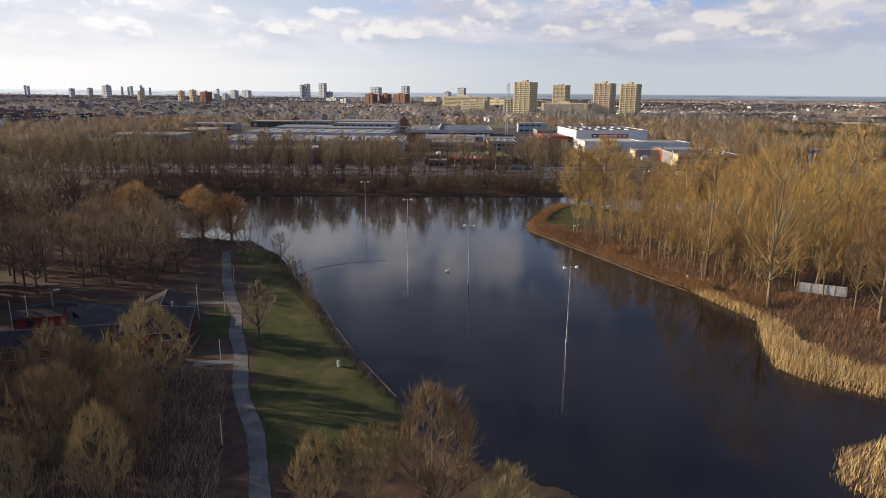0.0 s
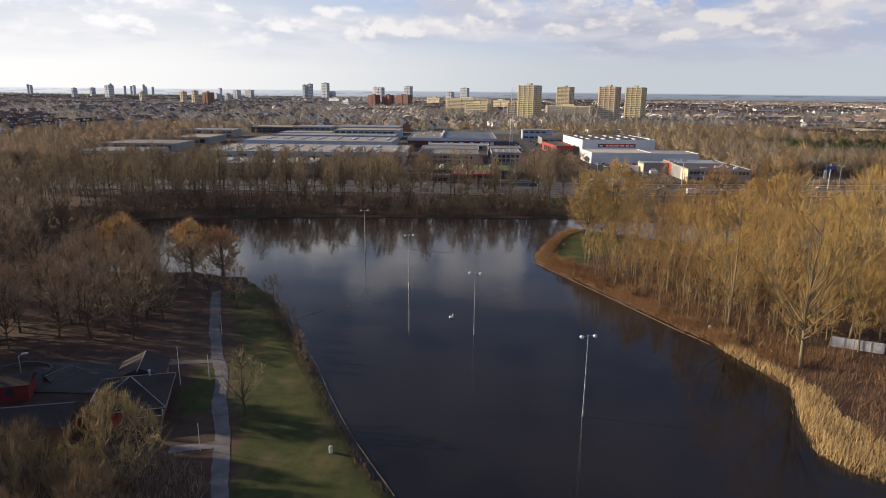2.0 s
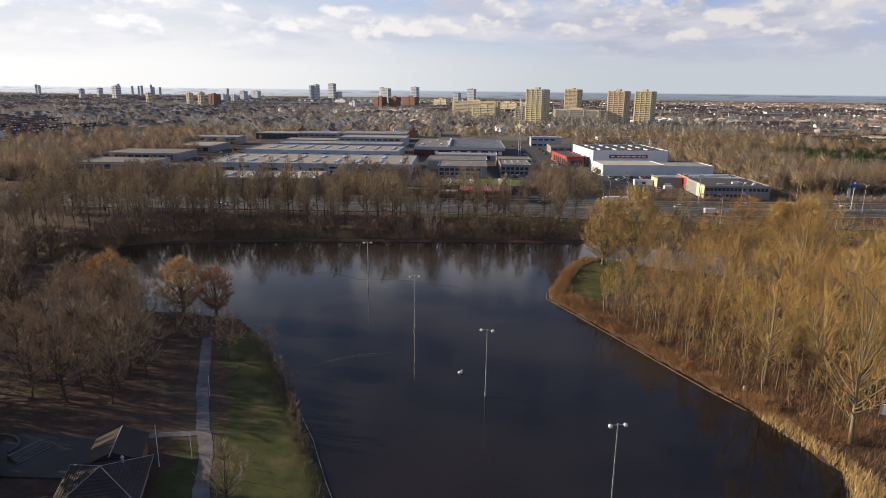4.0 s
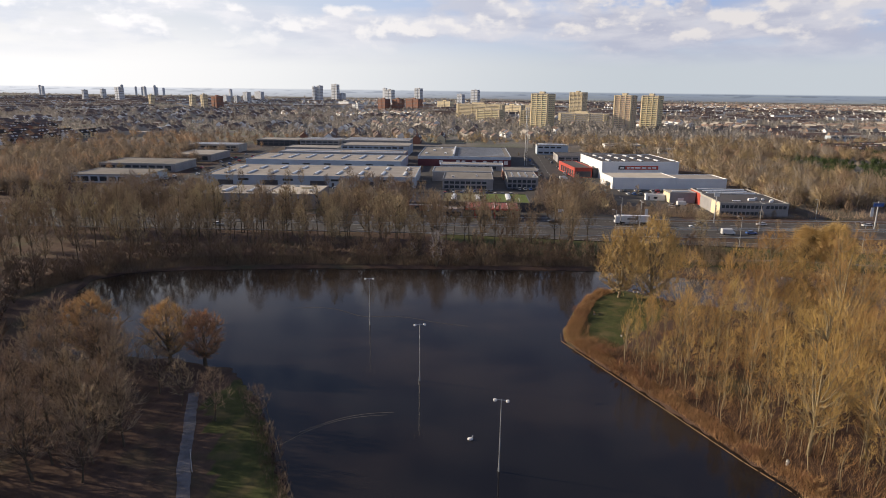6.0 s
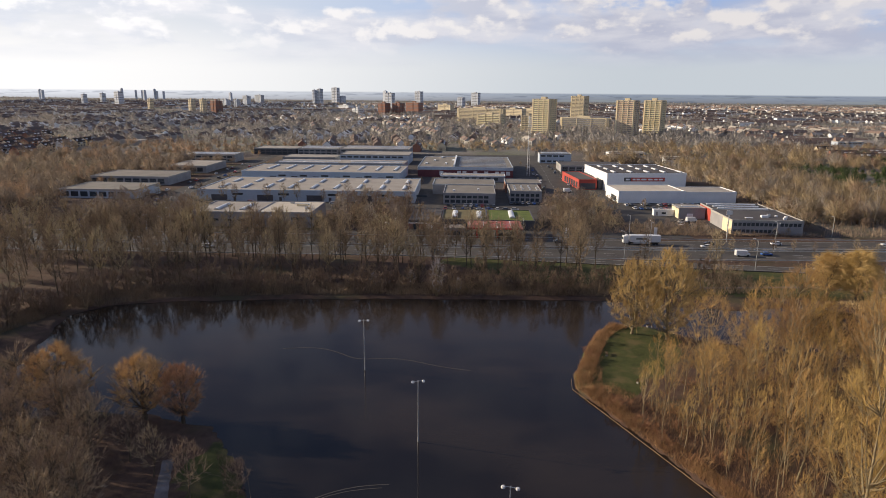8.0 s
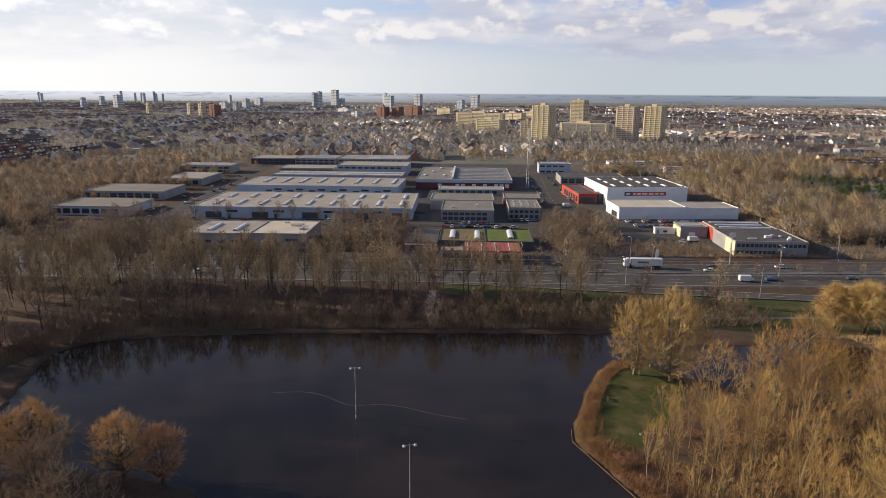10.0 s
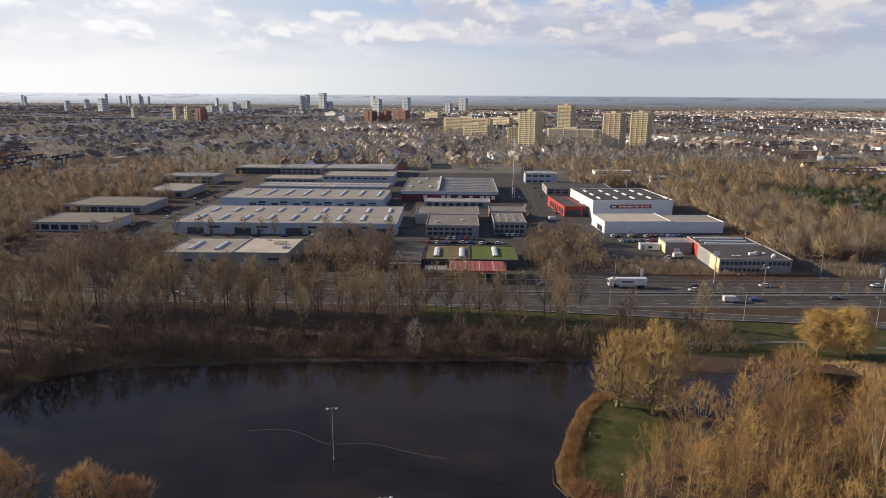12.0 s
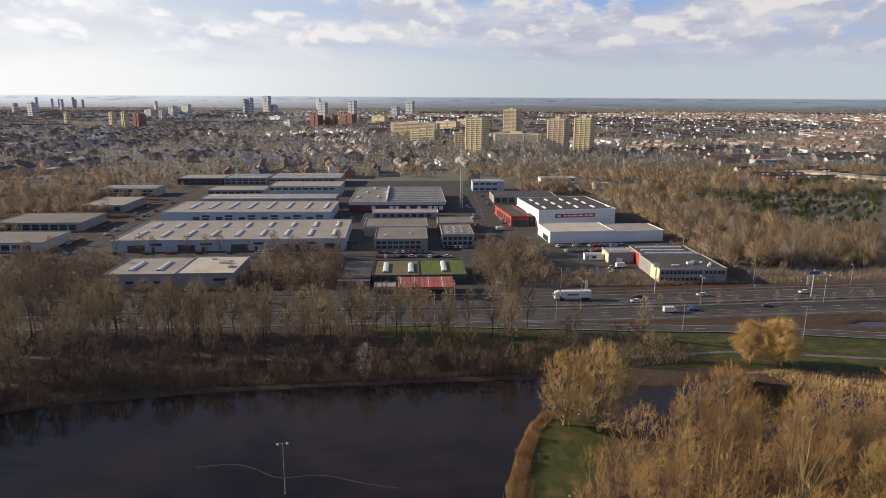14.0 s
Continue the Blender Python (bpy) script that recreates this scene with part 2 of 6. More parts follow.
def box(x0, y0, z0, x1, y1, z1, bevel=0.0):
    return add_box(bmesh.new(), x0, y0, z0, x1, y1, z1, bevel)


def add_rod(bm, p, q, r0, r1, sides=8):
    p, q = Vector(p), Vector(q)
    m = Matrix.Translation((p + q) / 2) @ (q - p).to_track_quat("Z", "Y").to_matrix().to_4x4()
    bmesh.ops.create_cone(bm, cap_ends=True, segments=sides, radius1=r0, radius2=r1, depth=(q - p).length, matrix=m)
    return bm


def rod(p, q, r0, r1, sides=8):
    return add_rod(bmesh.new(), p, q, r0, r1, sides)


def root(name, m, label, category, group="", kind=""):
    ob = new(name)
    ob.matrix_basis = m
    return tagged(ob, label, category, group, kind)


def strip(points, width, z, step=4.0):
    """A flat ribbon along a line of points: its faces' corners, evenly set."""
    pts = [Vector(p).to_2d() for p in points]
    line = []
    for a, b in zip(pts, pts[1:]):
        k = max(1, int((b - a).length / step))
        line += [a.lerp(b, i / k) for i in range(k)]
    line.append(pts[-1])
    for _ in range(6):
        line = [line[0]] + [(line[i - 1] + line[i] * 2 + line[i + 1]) / 4 for i in range(1, len(line) - 1)] + [line[-1]]
    verts, faces = [], []
    for i, p in enumerate(line):
        d = (line[min(i + 1, len(line) - 1)] - line[max(i - 1, 0)]).normalized()
        s = Vector((-d.y, d.x)) * (width / 2)
        verts += [(p.x + s.x, p.y + s.y, z), (p.x - s.x, p.y - s.y, z)]
        if i:
            k = 2 * i
            faces.append((k - 2, k - 1, k + 1, k))
    return line, verts, faces


# ---- the ground, one sheet with the lake sunk into it ----
LAKE = [(-80, -40), (-84, -28), (-88, -14), (-82, -5), (-66, 0), (-31, 5), (15, 8), (65, 10), (78, 9), (92, 4), (106, 4), (122, 9),
        (139, 2), (162, -6), (200, -8), (240, -12), (240, -40), (190, -34), (157, -22), (130, -30), (110, -27), (95, -26), (80, -19),
        (70, -11), (61, -12), (55, -21), (50, -35), (46.5, -46), (46, -51), (60, -81), (68, -99), (72, -107), (77, -124), (75, -131),
        (72, -142), (74, -146), (81, -151), (100, -160), (125, -168), (100, -172), (74, -162), (68, -164), (65, -169), (67, -180),
        (80, -205), (75, -225), (60, -215), (46, -190), (39, -173), (31, -169), (24, -162), (19, -153.5), (12, -141), (7, -130),
        (3, -120), (-3, -108), (-9, -95), (-14, -84), (-24, -71), (-38, -67), (-52, -67), (-68, -72), (-76, -60)]


DITCH = [(186, 51), (200, 49), (225, 46), (262, 44), (262, 54), (225, 55), (200, 55)]


def shore_distance(x, y):
    """Metres to the nearest shore: positive on land, negative in the lake."""
    return np.minimum(outline_distance(LAKE, x, y), outline_distance(DITCH, x, y))


def outline_distance(outline, x, y):
    inside = np.zeros(x.shape, bool)
    best = np.full(x.shape, 1e9)
    for (ax, ay), (bx, by) in zip(outline, outline[1:] + outline[:1]):
        dx, dy = bx - ax, by - ay
        t = np.clip(((x - ax) * dx + (y - ay) * dy) / (dx * dx + dy * dy), 0, 1)
        best = np.minimum(best, np.hypot(x - ax - t * dx, y - ay - t * dy))
        if dy:
            inside ^= ((ay > y) != (by > y)) & (x < ax + (y - ay) / dy * dx)
    return np.where(inside, -best, best)


def waver(x, y, s):
    return (np.sin(x / s + 1.3 * np.sin(y / s * 0.7)) + np.sin(y / s * 1.3 + 1.7 * np.sin(x / s * 0.6 + 2))) / 2


def ground_height(x, y):
    x, y = np.asarray(x, float), np.asarray(y, float)
    d = shore_distance(x, y) + 0.5 * waver(x, y, 2.3) * (np.hypot(x, y) < 260)
    z = np.clip(d * 0.8, -1.5, 0.5)
    z = z + np.clip((d - 2) / 20, 0, 1) * 0.08 * (1 + waver(x, y, 9.0)) * (np.hypot(x, y) < 260) * (y < 50)
    z = z + 0.33 * np.clip((y - 48) / 8, 0, 1) * np.clip(d / 4, 0, 1)
    return z


def ground_z(x, y):
    return float(ground_height(np.array([x]), np.array([y]))[0])


def near_poly(x, y, poly):
    inside = np.zeros(x.shape, bool)
    for (ax, ay), (bx, by) in zip(poly, poly[1:] + poly[:1]):
        if by != ay:
            inside ^= ((ay > y) != (by > y)) & (x < ax + (y - ay) / (by - ay) * (bx - ax))
    return inside


GRASS_AREAS = [
    [(-1, -146), (3, -158), (9, -170), (22, -168), (20, -155), (13, -142), (8, -131), (2, -117), (-9, -96), (-20, -76), (-24, -84), (-14, -108), (-7, -128)],
    [(46, -50), (50, -34), (57, -20), (66, -11), (78, -16), (76, -30), (68, -42), (56, -55)],
    [(60, 18), (140, 14), (240, -2), (420, 20), (420, 60), (240, 38), (160, 40), (100, 52), (20, 60), (10, 50)],
    [(-60, 474), (75, 474), (75, 545), (-60, 545)],
    [(-140, 94), (-45, 94), (-45, 101), (-140, 104)],
    [(-420, 300), (-250, 300), (-250, 350), (-420, 350)],
    [(-16, -122), (-10, -122), (-6, -134), (-12, -138)],
]


def build_ground():
    def axis(lo, hi, step, far):
        inner = np.arange(lo, hi + 0.1, step)
        out = step * 1.28 ** np.arange(1, 60)
        out = np.cumsum(out)
        out = np.append(out[out < far - 1], far)
        return np.concatenate([(lo - out)[::-1], inner, hi + out])
    xs, ys = axis(-110, 200, 1.9, 4700), axis(-250, 60, 1.9, 4700)
    gx, gy = np.meshgrid(xs, ys)
    gz = ground_height(gx, gy)
    nx, ny = len(xs), len(ys)
    verts = np.stack([gx, gy, gz], -1).reshape(-1, 3)
    i = (np.arange(ny - 1)[:, None] * nx + np.arange(nx - 1)[None]).reshape(-1)
    faces = np.stack([i, i + 1, i + nx + 1, i + nx], -1)
    me = mesh_from("ground", verts, faces.tolist(), None, True)
    grass = np.zeros(gx.shape)
    for poly in GRASS_AREAS:
        grass = np.maximum(grass, near_poly(gx + 1.2 * waver(gx, gy, 2.0), gy + 1.2 * waver(gy, gx, 2.4), poly))
    town = np.maximum(np.clip((gy - 380) / 120, 0, 1), 0.8 * np.clip((gx - 178) / 20, 0, 1) * np.clip((gy - 105) / 20, 0, 1))
    for key, field in (("grass", grass), ("town", town)):
        at = me.attributes.new(key, "FLOAT", "POINT")
        at.data.foreach_set("value", field.reshape(-1).astype(np.float32))
    m = bpy.data.materials.new("ground_cover")
    m.use_nodes = True
    n = Nodes(m.node_tree)
    co = n("ShaderNodeTexCoord").outputs["Object"]
    coarse, mid, fine = n.noise(co, 0.05, 4.0), n.noise(co, 0.5, 5.0, 0.65), n.noise(co, 6.0, 4.0, 0.7)
    f = n.math("ADD", n.math("MULTIPLY", mid, 0.6), n.math("MULTIPLY", fine, 0.5))
    earth = n.mix(n.ramp(f, 0.35, 0.75), (0.054, 0.034, 0.026), (0.125, 0.08, 0.057))
    earth = n.mix(n.ramp(coarse, 0.5, 0.72), earth, (0.07, 0.065, 0.035))
    lawn = n.mix(n.ramp(f, 0.35, 0.72), (0.034, 0.043, 0.014), (0.075, 0.083, 0.026))
    lawn = n.mix(n.ramp(n.noise(co, 0.18, 4.0), 0.47, 0.70), lawn, (0.115, 0.095, 0.042))
    # town and far ground tones, raised to stand in for haze
    fields = n.mix(n.ramp(n.noise(co, 0.012, 3.0), 0.42, 0.6), (0.20, 0.18, 0.165), (0.16, 0.17, 0.115))
    fields = n.mix(n.ramp(mid, 0.45, 0.7), fields, (0.25, 0.235, 0.22))
    a_g, a_t = n("ShaderNodeAttribute"), n("ShaderNodeAttribute")
    a_g.attribute_name, a_t.attribute_name = "grass", "town"
    g = n.ramp(n.math("ADD", a_g.outputs["Fac"], n.math("MULTIPLY_ADD", mid, 0.8, -0.4)), 0.35, 0.65)
    col = n.mix(a_t.outputs["Fac"], n.mix(g, earth, lawn), fields)
    s = n("ShaderNodeBsdfPrincipled", {"Base Color": col, "Roughness": 0.95, "Specular IOR Level": 0.2,
          "Normal": n("ShaderNodeBump", {"Height": f, "Strength": 0.5, "Distance": 0.12}).outputs[0]})
    n("ShaderNodeOutputMaterial", {"Surface": s})
    me.materials.append(m)
    tagged(new("ground", me), "flat winter parkland with leaf litter and worn grass", "ground", kind="structure")


def build_water():
    m = bpy.data.materials.new("lake_water")
    m.use_nodes = True
    n = Nodes(m.node_tree)
    co = n("ShaderNodeTexCoord").outputs["Object"]
    v = n("ShaderNodeMapping", {"Vector": co, "Scale": (0.4, 1.5, 1.0)}).outputs[0]
    ripple = n.math("ADD", n.noise(v, 1.1, 3.0, 0.6), n.math("MULTIPLY", n.noise(v, 4.5, 2.0), 0.35))
    calm = n.ramp(n.noise(n("ShaderNodeMapping", {"Vector": co, "Scale": (0.8, 1.4, 1.0)}).outputs[0], 0.022, 4.0, 0.6), 0.38, 0.62)
    along = n("ShaderNodeSeparateXYZ", {0: co}).outputs[1]
    silt = n.ramp(n.math("ADD", along, n.math("MULTIPLY_ADD", n.noise(co, 0.03, 4.0), 60.0, -30.0)), -135.0, -45.0)
    s = n("ShaderNodeBsdfPrincipled", {
        "Base Color": n.mix(silt, n.mix(calm, (0.009, 0.0085, 0.010), (0.018, 0.015, 0.0145)), n.mix(calm, (0.014, 0.0115, 0.0105), (0.030, 0.0225, 0.0175))), "IOR": 1.33, "Specular IOR Level": 0.5,
        "Roughness": n.math("MULTIPLY_ADD", calm, 0.06, 0.03),
        "Normal": n("ShaderNodeBump", {"Height": ripple, "Strength": n.math("MULTIPLY_ADD", calm, 0.10, 0.07), "Distance": 0.06}).outputs[0]})
    n("ShaderNodeOutputMaterial", {"Surface": s})
    bm = box(-120, -260, -0.35, 270, 62, 0.0)
    ob = part("water", bm, m, None)
    tagged(ob, "dark calm lake water mirroring the sky and trees", "water", kind="structure")


build_ground()
build_water()


# ---- roads and paths ----
def build_road(name, points, width, mat, label, z=0.9, edge=None, dash=None, thick=0.8):
    line, verts, faces = strip(points, width, z, 1.0 if name.startswith("foot") else 4.0)
    if name.startswith("foot"):
        # trodden, uneven edges
        wear = random.Random(len(points))
        verts = [(x + wear.uniform(-0.09, 0.09) + 0.07 * math.sin(y * 0.45 + 2 * (i % 2)), y + wear.uniform(-0.1, 0.1), ground_z(x, y) + 0.06) for i, (x, y, h) in enumerate(verts)]
    k = len(verts)
    low = [(x, y, h - thick) for x, y, h in verts]
    sides = []
    for i in range(0, k - 2, 2):
        sides += [(i, i + 2, k + i + 2, k + i), (i + 1, k + i + 1, k + i + 3, i + 3)]
    ob = tagged(new(name, mesh_from(name, verts + low, faces + sides, mat)), label, "road", kind="structure")
    def paint(offset, dashed):
        vs, fs = [], []
        for i in range(len(line) - 1):
            if dashed and i % 3:
                continue
            a, b = line[i], line[i + 1]
            d = (b - a).normalized()
            s = Vector((-d.y, d.x))
            c = len(vs)
            for p, w in ((a, 0.12), (a, -0.12), (b, -0.12), (b, 0.12)):
                q = p + s * (offset + w)
                vs.append((q.x, q.y, z + 0.006))
            fs.append((c, c + 1, c + 2, c + 3))
        o = new("road_marking", mesh_from("road_marking", vs, fs, LINE))
        o.parent = ob
    for off in edge or ():
        paint(off, False)
    for off in dash or ():
        paint(off, True)
    return ob


build_road("footpath_1", [(-27, -83), (-18.6, -106), (-14, -117), (-10.2, -125), (-7, -135), (-3.4, -143), (0, -154), (4.8, -163), (8.7, -174), (18, -200)], 1.9, PATH_GREY, "pale paved footpath along the lake", 0.72, thick=0.5)
build_road("footpath_2", [(-3, -144.5), (-6, -145.3), (-9, -146)], 1.5, PATH_GREY, "pale paved side path", 0.70, thick=0.5)
build_road("footpath_3", [(-13, -119.5), (-18, -120.5), (-23, -121.5), (-27, -122)], 1.4, PATH_GREY, "pale paved side path", 0.70, thick=0.5)
build_road("footpath_4", [(96, 24), (111, 25), (134, 27), (180, 19), (230, 4), (330, -10)], 1.7, PATH_GREY, "pale footpath across the verge", 0.72, thick=0.4)
HWY = [(-900, 88), (-300, 78), (-135, 76), (-2, 77.5), (104, 79), (237, 86), (420, 104), (900, 190)]
build_road("road_1", [(x, y + 3.6) for x, y in HWY], 14.5, ASPHALT, "wide asphalt motorway carriageway", 1.0, (-6.6, 6.6), (-3.0, 0.6))
build_road("road_2", [(x, y - 13.2) for x, y in HWY], 14.5, ASPHALT, "wide asphalt motorway carriageway", 1.0, (-6.6, 6.6), (-3.0, 0.6))
build_road("road_3", [(-500, 74), (-100, 66), (-30, 62), (21, 59), (106, 50), (150, 46.5), (195, 38), (260, 30), (500, 10)], 7.0, ASPHALT, "narrow asphalt service road", 0.96, (-3.1, 3.1), (0.0,))
build_road("road_4", [(120, 100), (40, 97), (-20, 97), (-160, 97)], 6.0, ASPHALT, "asphalt service lane beside the motorway", 0.95)
build_road("road_5", [(180, 99), (190, 118), (196, 150)], 6.0, ASPHALT, "asphalt side road", 0.95, dash=(0.0,))
build_road("road_6", [(80, 175), (78, 260), (84, 400), (110, 620)], 12.0, ASPHALT, "asphalt industrial street", 0.93, dash=(0.0,))
build_road("road_7", [(-150, 160), (-160, 300), (-172, 460)], 14.0, ASPHALT, "asphalt industrial street", 0.93, dash=(0.0,))


def yard(name, x0, y0, x1, y1, z, label):
    tagged(part(name, box(x0, y0, z - 0.3, x1, y1, z), ASPHALT, None), label, "yard", kind="structure")


yard("pavement_1", -150, 150, 100, 470, 0.87, "grey asphalt industrial yards")
yard("pavement_2", 95, 108, 176, 240, 0.89, "grey asphalt car park and yard")
yard("pavement_3", -5, 88, 100, 149, 0.91, "grey asphalt petrol station forecourt")


# ---- trees ----
def tubes(segs, sides):
    """Tapered tubes, one for each (p, q, r, s)."""
    p, q = np.array([s[0] for s in segs]), np.array([s[1] for s in segs])
    r = np.array([[s[2], s[3]] for s in segs])
    d = q - p
    d /= np.linalg.norm(d, axis=1, keepdims=True) + 1e-9
    ref = np.where(np.abs(d[:, 2:3]) < 0.9, [[0, 0, 1.0]], [[1.0, 0, 0]])
    u = np.cross(d, ref)
    u /= np.linalg.norm(u, axis=1, keepdims=True)
    w = np.cross(d, u)
    a = np.arange(sides) / sides * 2 * np.pi
    ring = u[:, None] * np.cos(a)[None, :, None] + w[:, None] * np.sin(a)[None, :, None]
    v = np.concatenate([p[:, None] + ring * r[:, :1, None], q[:, None] + ring * r[:, 1:, None]], 1)
    k = np.arange(sides)
    f = np.stack([k, k + sides, (k + 1) % sides + sides, (k + 1) % sides], -1)
    faces = (f[None] + (np.arange(len(segs)) * 2 * sides)[:, None, None]).reshape(-1, 4)
    return v.reshape(-1, 3), faces.tolist()


def slivers(base, tip, width, rng):
    """Thin pointed blades from base to tip, turned at random."""
    d = tip - base
    side = np.cross(d, rng.normal(size=d.shape))
    side *= (width / (np.linalg.norm(side, axis=1) + 1e-9))[:, None] / 2
    v = np.stack([base - side, base + side, tip], 1).reshape(-1, 3)
    k = np.arange(len(base))[:, None] * 3
    return v, np.concatenate([k, k + 1, k + 2], 1).tolist()


def bend(p, q, ctrl, steps):
    """Points along a curve from p to q that is pulled towards ctrl."""
    t = np.linspace(0, 1, steps + 1)[:, None]
    return p * (1 - t) ** 2 + ctrl * 2 * t * (1 - t) + q * t ** 2


def tree_meshes(seed, height, spread, bole=0.25, clear=0.25, stems=1, limbs=14, boughs=50, branches=200, twigs=1500, twig=1.6, width=0.035,
                up=0.5, droop=0.0, peak=0.5, bark="pale", leaf="gold"):
    """A bare tree: limbs fan out from the stem to an uneven crown, boughs and branches fork off them, fine twigs off those.
    clear: the crown's base, and peak: where in the crown it is widest, both as shares of 1."""
    rng = np.random.default_rng(seed)
    waves = rng.random(4) * 6.3

    def tips(count, lo, hi):
        """Places in the crown's shell."""
        h = rng.beta(1.7, 1.25, count)
        a = (np.arange(count) * 2.39996 + rng.random(count) * 1.3) % (2 * np.pi)
        side = np.where(h < peak, h / peak, (1 - h) / (1 - peak)) ** 0.5
        uneven = 1 + 0.16 * np.sin(2 * a + waves[0] + 5 * h) + 0.13 * np.sin(3 * a + waves[1] - 7 * h) + 0.08 * np.sin(5 * a + waves[2])
        r = spread * (0.12 + 0.88 * side) * uneven * rng.uniform(lo, hi, count)
        top = 1 + 0.05 * np.sin(2 * a + waves[3])
        return np.column_stack([np.cos(a) * r, np.sin(a) * r, height * (clear + (1 - clear) * h * top)])

    lines, thick, thin = [], [], []
    steps = 5 if twigs > 3000 else 3
    if stems == 1:
        bow = rng.normal(size=2) * height * 0.02
        stem = np.array([(bow[0] * math.sin(3 * t), bow[1] * math.sin(4 * t), t * height * 0.86) for t in np.linspace(0, 1, 9)])
        stem[0, 2] = -0.4
        for k in range(8):
            thick.append((stem[k], stem[k + 1], bole * (1 - k / 8) ** 0.9 * (1.3 if k == 0 else 1) + 0.02, bole * (1 - (k + 1) / 8) ** 0.9 + 0.02))
        lines.append((stem, bole * 0.8))
    for tip in tips(limbs, 0.8, 1.0):
        if stems == 1:
            z = height * clear * 0.8 + (tip[2] - height * clear) * rng.uniform(0.12, 0.45)
            p = np.array([np.interp(z, stem[:, 2], stem[:, k]) for k in range(3)])
            r = max(0.045, bole * 0.42 * (1.15 - z / height))
        else:
            a = rng.random() * 6.3
            p, r = np.array([math.cos(a), math.sin(a), 0]) * spread * 0.12 * rng.random() + np.array([0, 0, -0.2]), bole * 0.7
        size = np.linalg.norm(tip - p)
        ctrl = p + (tip - p) * 0.5 + np.array([0, 0, -0.16 if stems == 1 else 0.08]) * size + rng.normal(size=3) * size * 0.05
        line = bend(p, tip, ctrl, steps)
        for k in range(steps):
            thick.append((line[k], line[k + 1], r * (1 - k / (steps + 0.5)), r * (1 - (k + 1) / (steps + 0.5))))
        lines.append((line, r))

    def grow(count, lo, hi, share):
        """Forks towards new places, each from the nearest older branch below it."""
        pts = np.concatenate([l[1:-1] for l, _ in lines])
        rad = np.concatenate([np.full(len(l) - 2, r) for l, r in lines])
        out = []
        for tip in tips(count, lo, hi):
            d = tip - pts
            size = np.linalg.norm(d, axis=1)
            steep = np.maximum(0, (0.45 + 0.3 * min(up, 1.0)) * size - d[:, 2])
            k = int(np.argmin(size + 1.4 * steep + np.where(size < 0.6, 9.0, 0.0)))
            ctrl = pts[k] + d[k] * 0.5 + rng.normal(size=3) * size[k] * 0.06 + np.array([0, 0, 0.05 * size[k] * up])
            out.append((bend(pts[k], tip, ctrl, 3), max(0.016, rad[k] * share)))
        return out
    bough = []
    new_lines = grow(boughs, 0.6, 1.0, 0.5)
    lines += new_lines
    for line, r in new_lines:
        if twigs > 3000:
            thick += [(line[k], line[k + 1], r * (1 - k / 3.4), r * (1 - (k + 1) / 3.4)) for k in range(3)]
        else:
            bough += [(line[0], line[2], r * 1.1), (line[1], line[3], r * 0.8)]
    fine_lines = grow(branches, 0.45, 1.02, 0.5)
    for line, r in fine_lines:
        thin += [(line[0], line[2], max(r * 0.55, width * 0.6)), (line[1], line[3], max(r * 0.4, width * 0.5))]
    # fine twigs along all that forked, pointing on and up
    carriers = [l for l, _ in fine_lines] * 2 + [l for l, _ in new_lines]
    pick = rng.integers(0, len(carriers), twigs)
    seg = rng.integers(0, 3, twigs)
    part_way = rng.random((twigs, 1))
    a0 = np.array([carriers[c][k] for c, k in zip(pick, seg)])
    b0 = np.array([carriers[c][k + 1] for c, k in zip(pick, seg)])
    base = a0 + (b0 - a0) * part_way
    way = (b0 - a0) / (np.linalg.norm(b0 - a0, axis=1, keepdims=True) + 1e-9)
    out = base - np.array([0, 0, height * (clear + 0.35 * (1 - clear))])
    out /= np.linalg.norm(out, axis=1, keepdims=True) + 1e-9
    way = way * 0.9 + out * 0.22 + rng.normal(size=way.shape) * 0.27 + np.array([0, 0, 0.5 * up - droop])
    way /= np.linalg.norm(way, axis=1, keepdims=True)
    tip = base + way * (twig * rng.uniform(0.45, 1.15, twigs))[:, None]
    tv, tf = slivers(base, tip, width * rng.uniform(0.6, 1.3, twigs), rng)
    v1, f1 = tubes(thick, 3 if twigs < 1400 else 4)
    v2, f2 = slivers(np.array([t[0] for t in thin]), np.array([t[1] for t in thin]), np.array([t[2] * 2 for t in thin]), rng)
    if bough:
        v3, f3 = slivers(np.array([t[0] for t in bough]), np.array([t[1] for t in bough]), np.array([t[2] * 2 for t in bough]), rng)
        v1, f1 = np.concatenate([v1, v3]), f1 + [[i + len(v1) for i in f] for f in f3]
    trunk = mesh_from("trunk", v1, f1, BARK[bark], True)
    crown = mesh_from("crown", np.concatenate([tv, v2]), tf + [[i + len(tv) for i in f] for f in f2], TWIG[leaf])
    return trunk, crown


def make_tree(name, label, meshes, group=""):
    """The first tree of a kind; the others are its copies."""
    ob = tagged(new(name), label, "tree", group)
    for me in meshes:
        new(me.name.split(".")[0], me).parent = ob
    return ob


class Grove:
    """Kinds of trees, each built once; plant() sets one down."""

    def __init__(self):
        self.first, self.used = {}, set()

    def add(self, key, name, label, group, **kw):
        self.first[key] = make_tree(name, label, tree_meshes(**kw), group)

    def plant(self, key, x, y, scale=1.0, rng=random, wide=1.0):
        ob = self.first[key]
        m = pose(x, y, ground_z(x, y) - 0.05, 0, 0, rng.random() * 360) @ Matrix.Diagonal((scale * wide, scale * wide, scale, 1))
        if key in self.used:
            return copy_thing(ob, m)
        self.used.add(key)
        ob.matrix_basis = m
        return ob


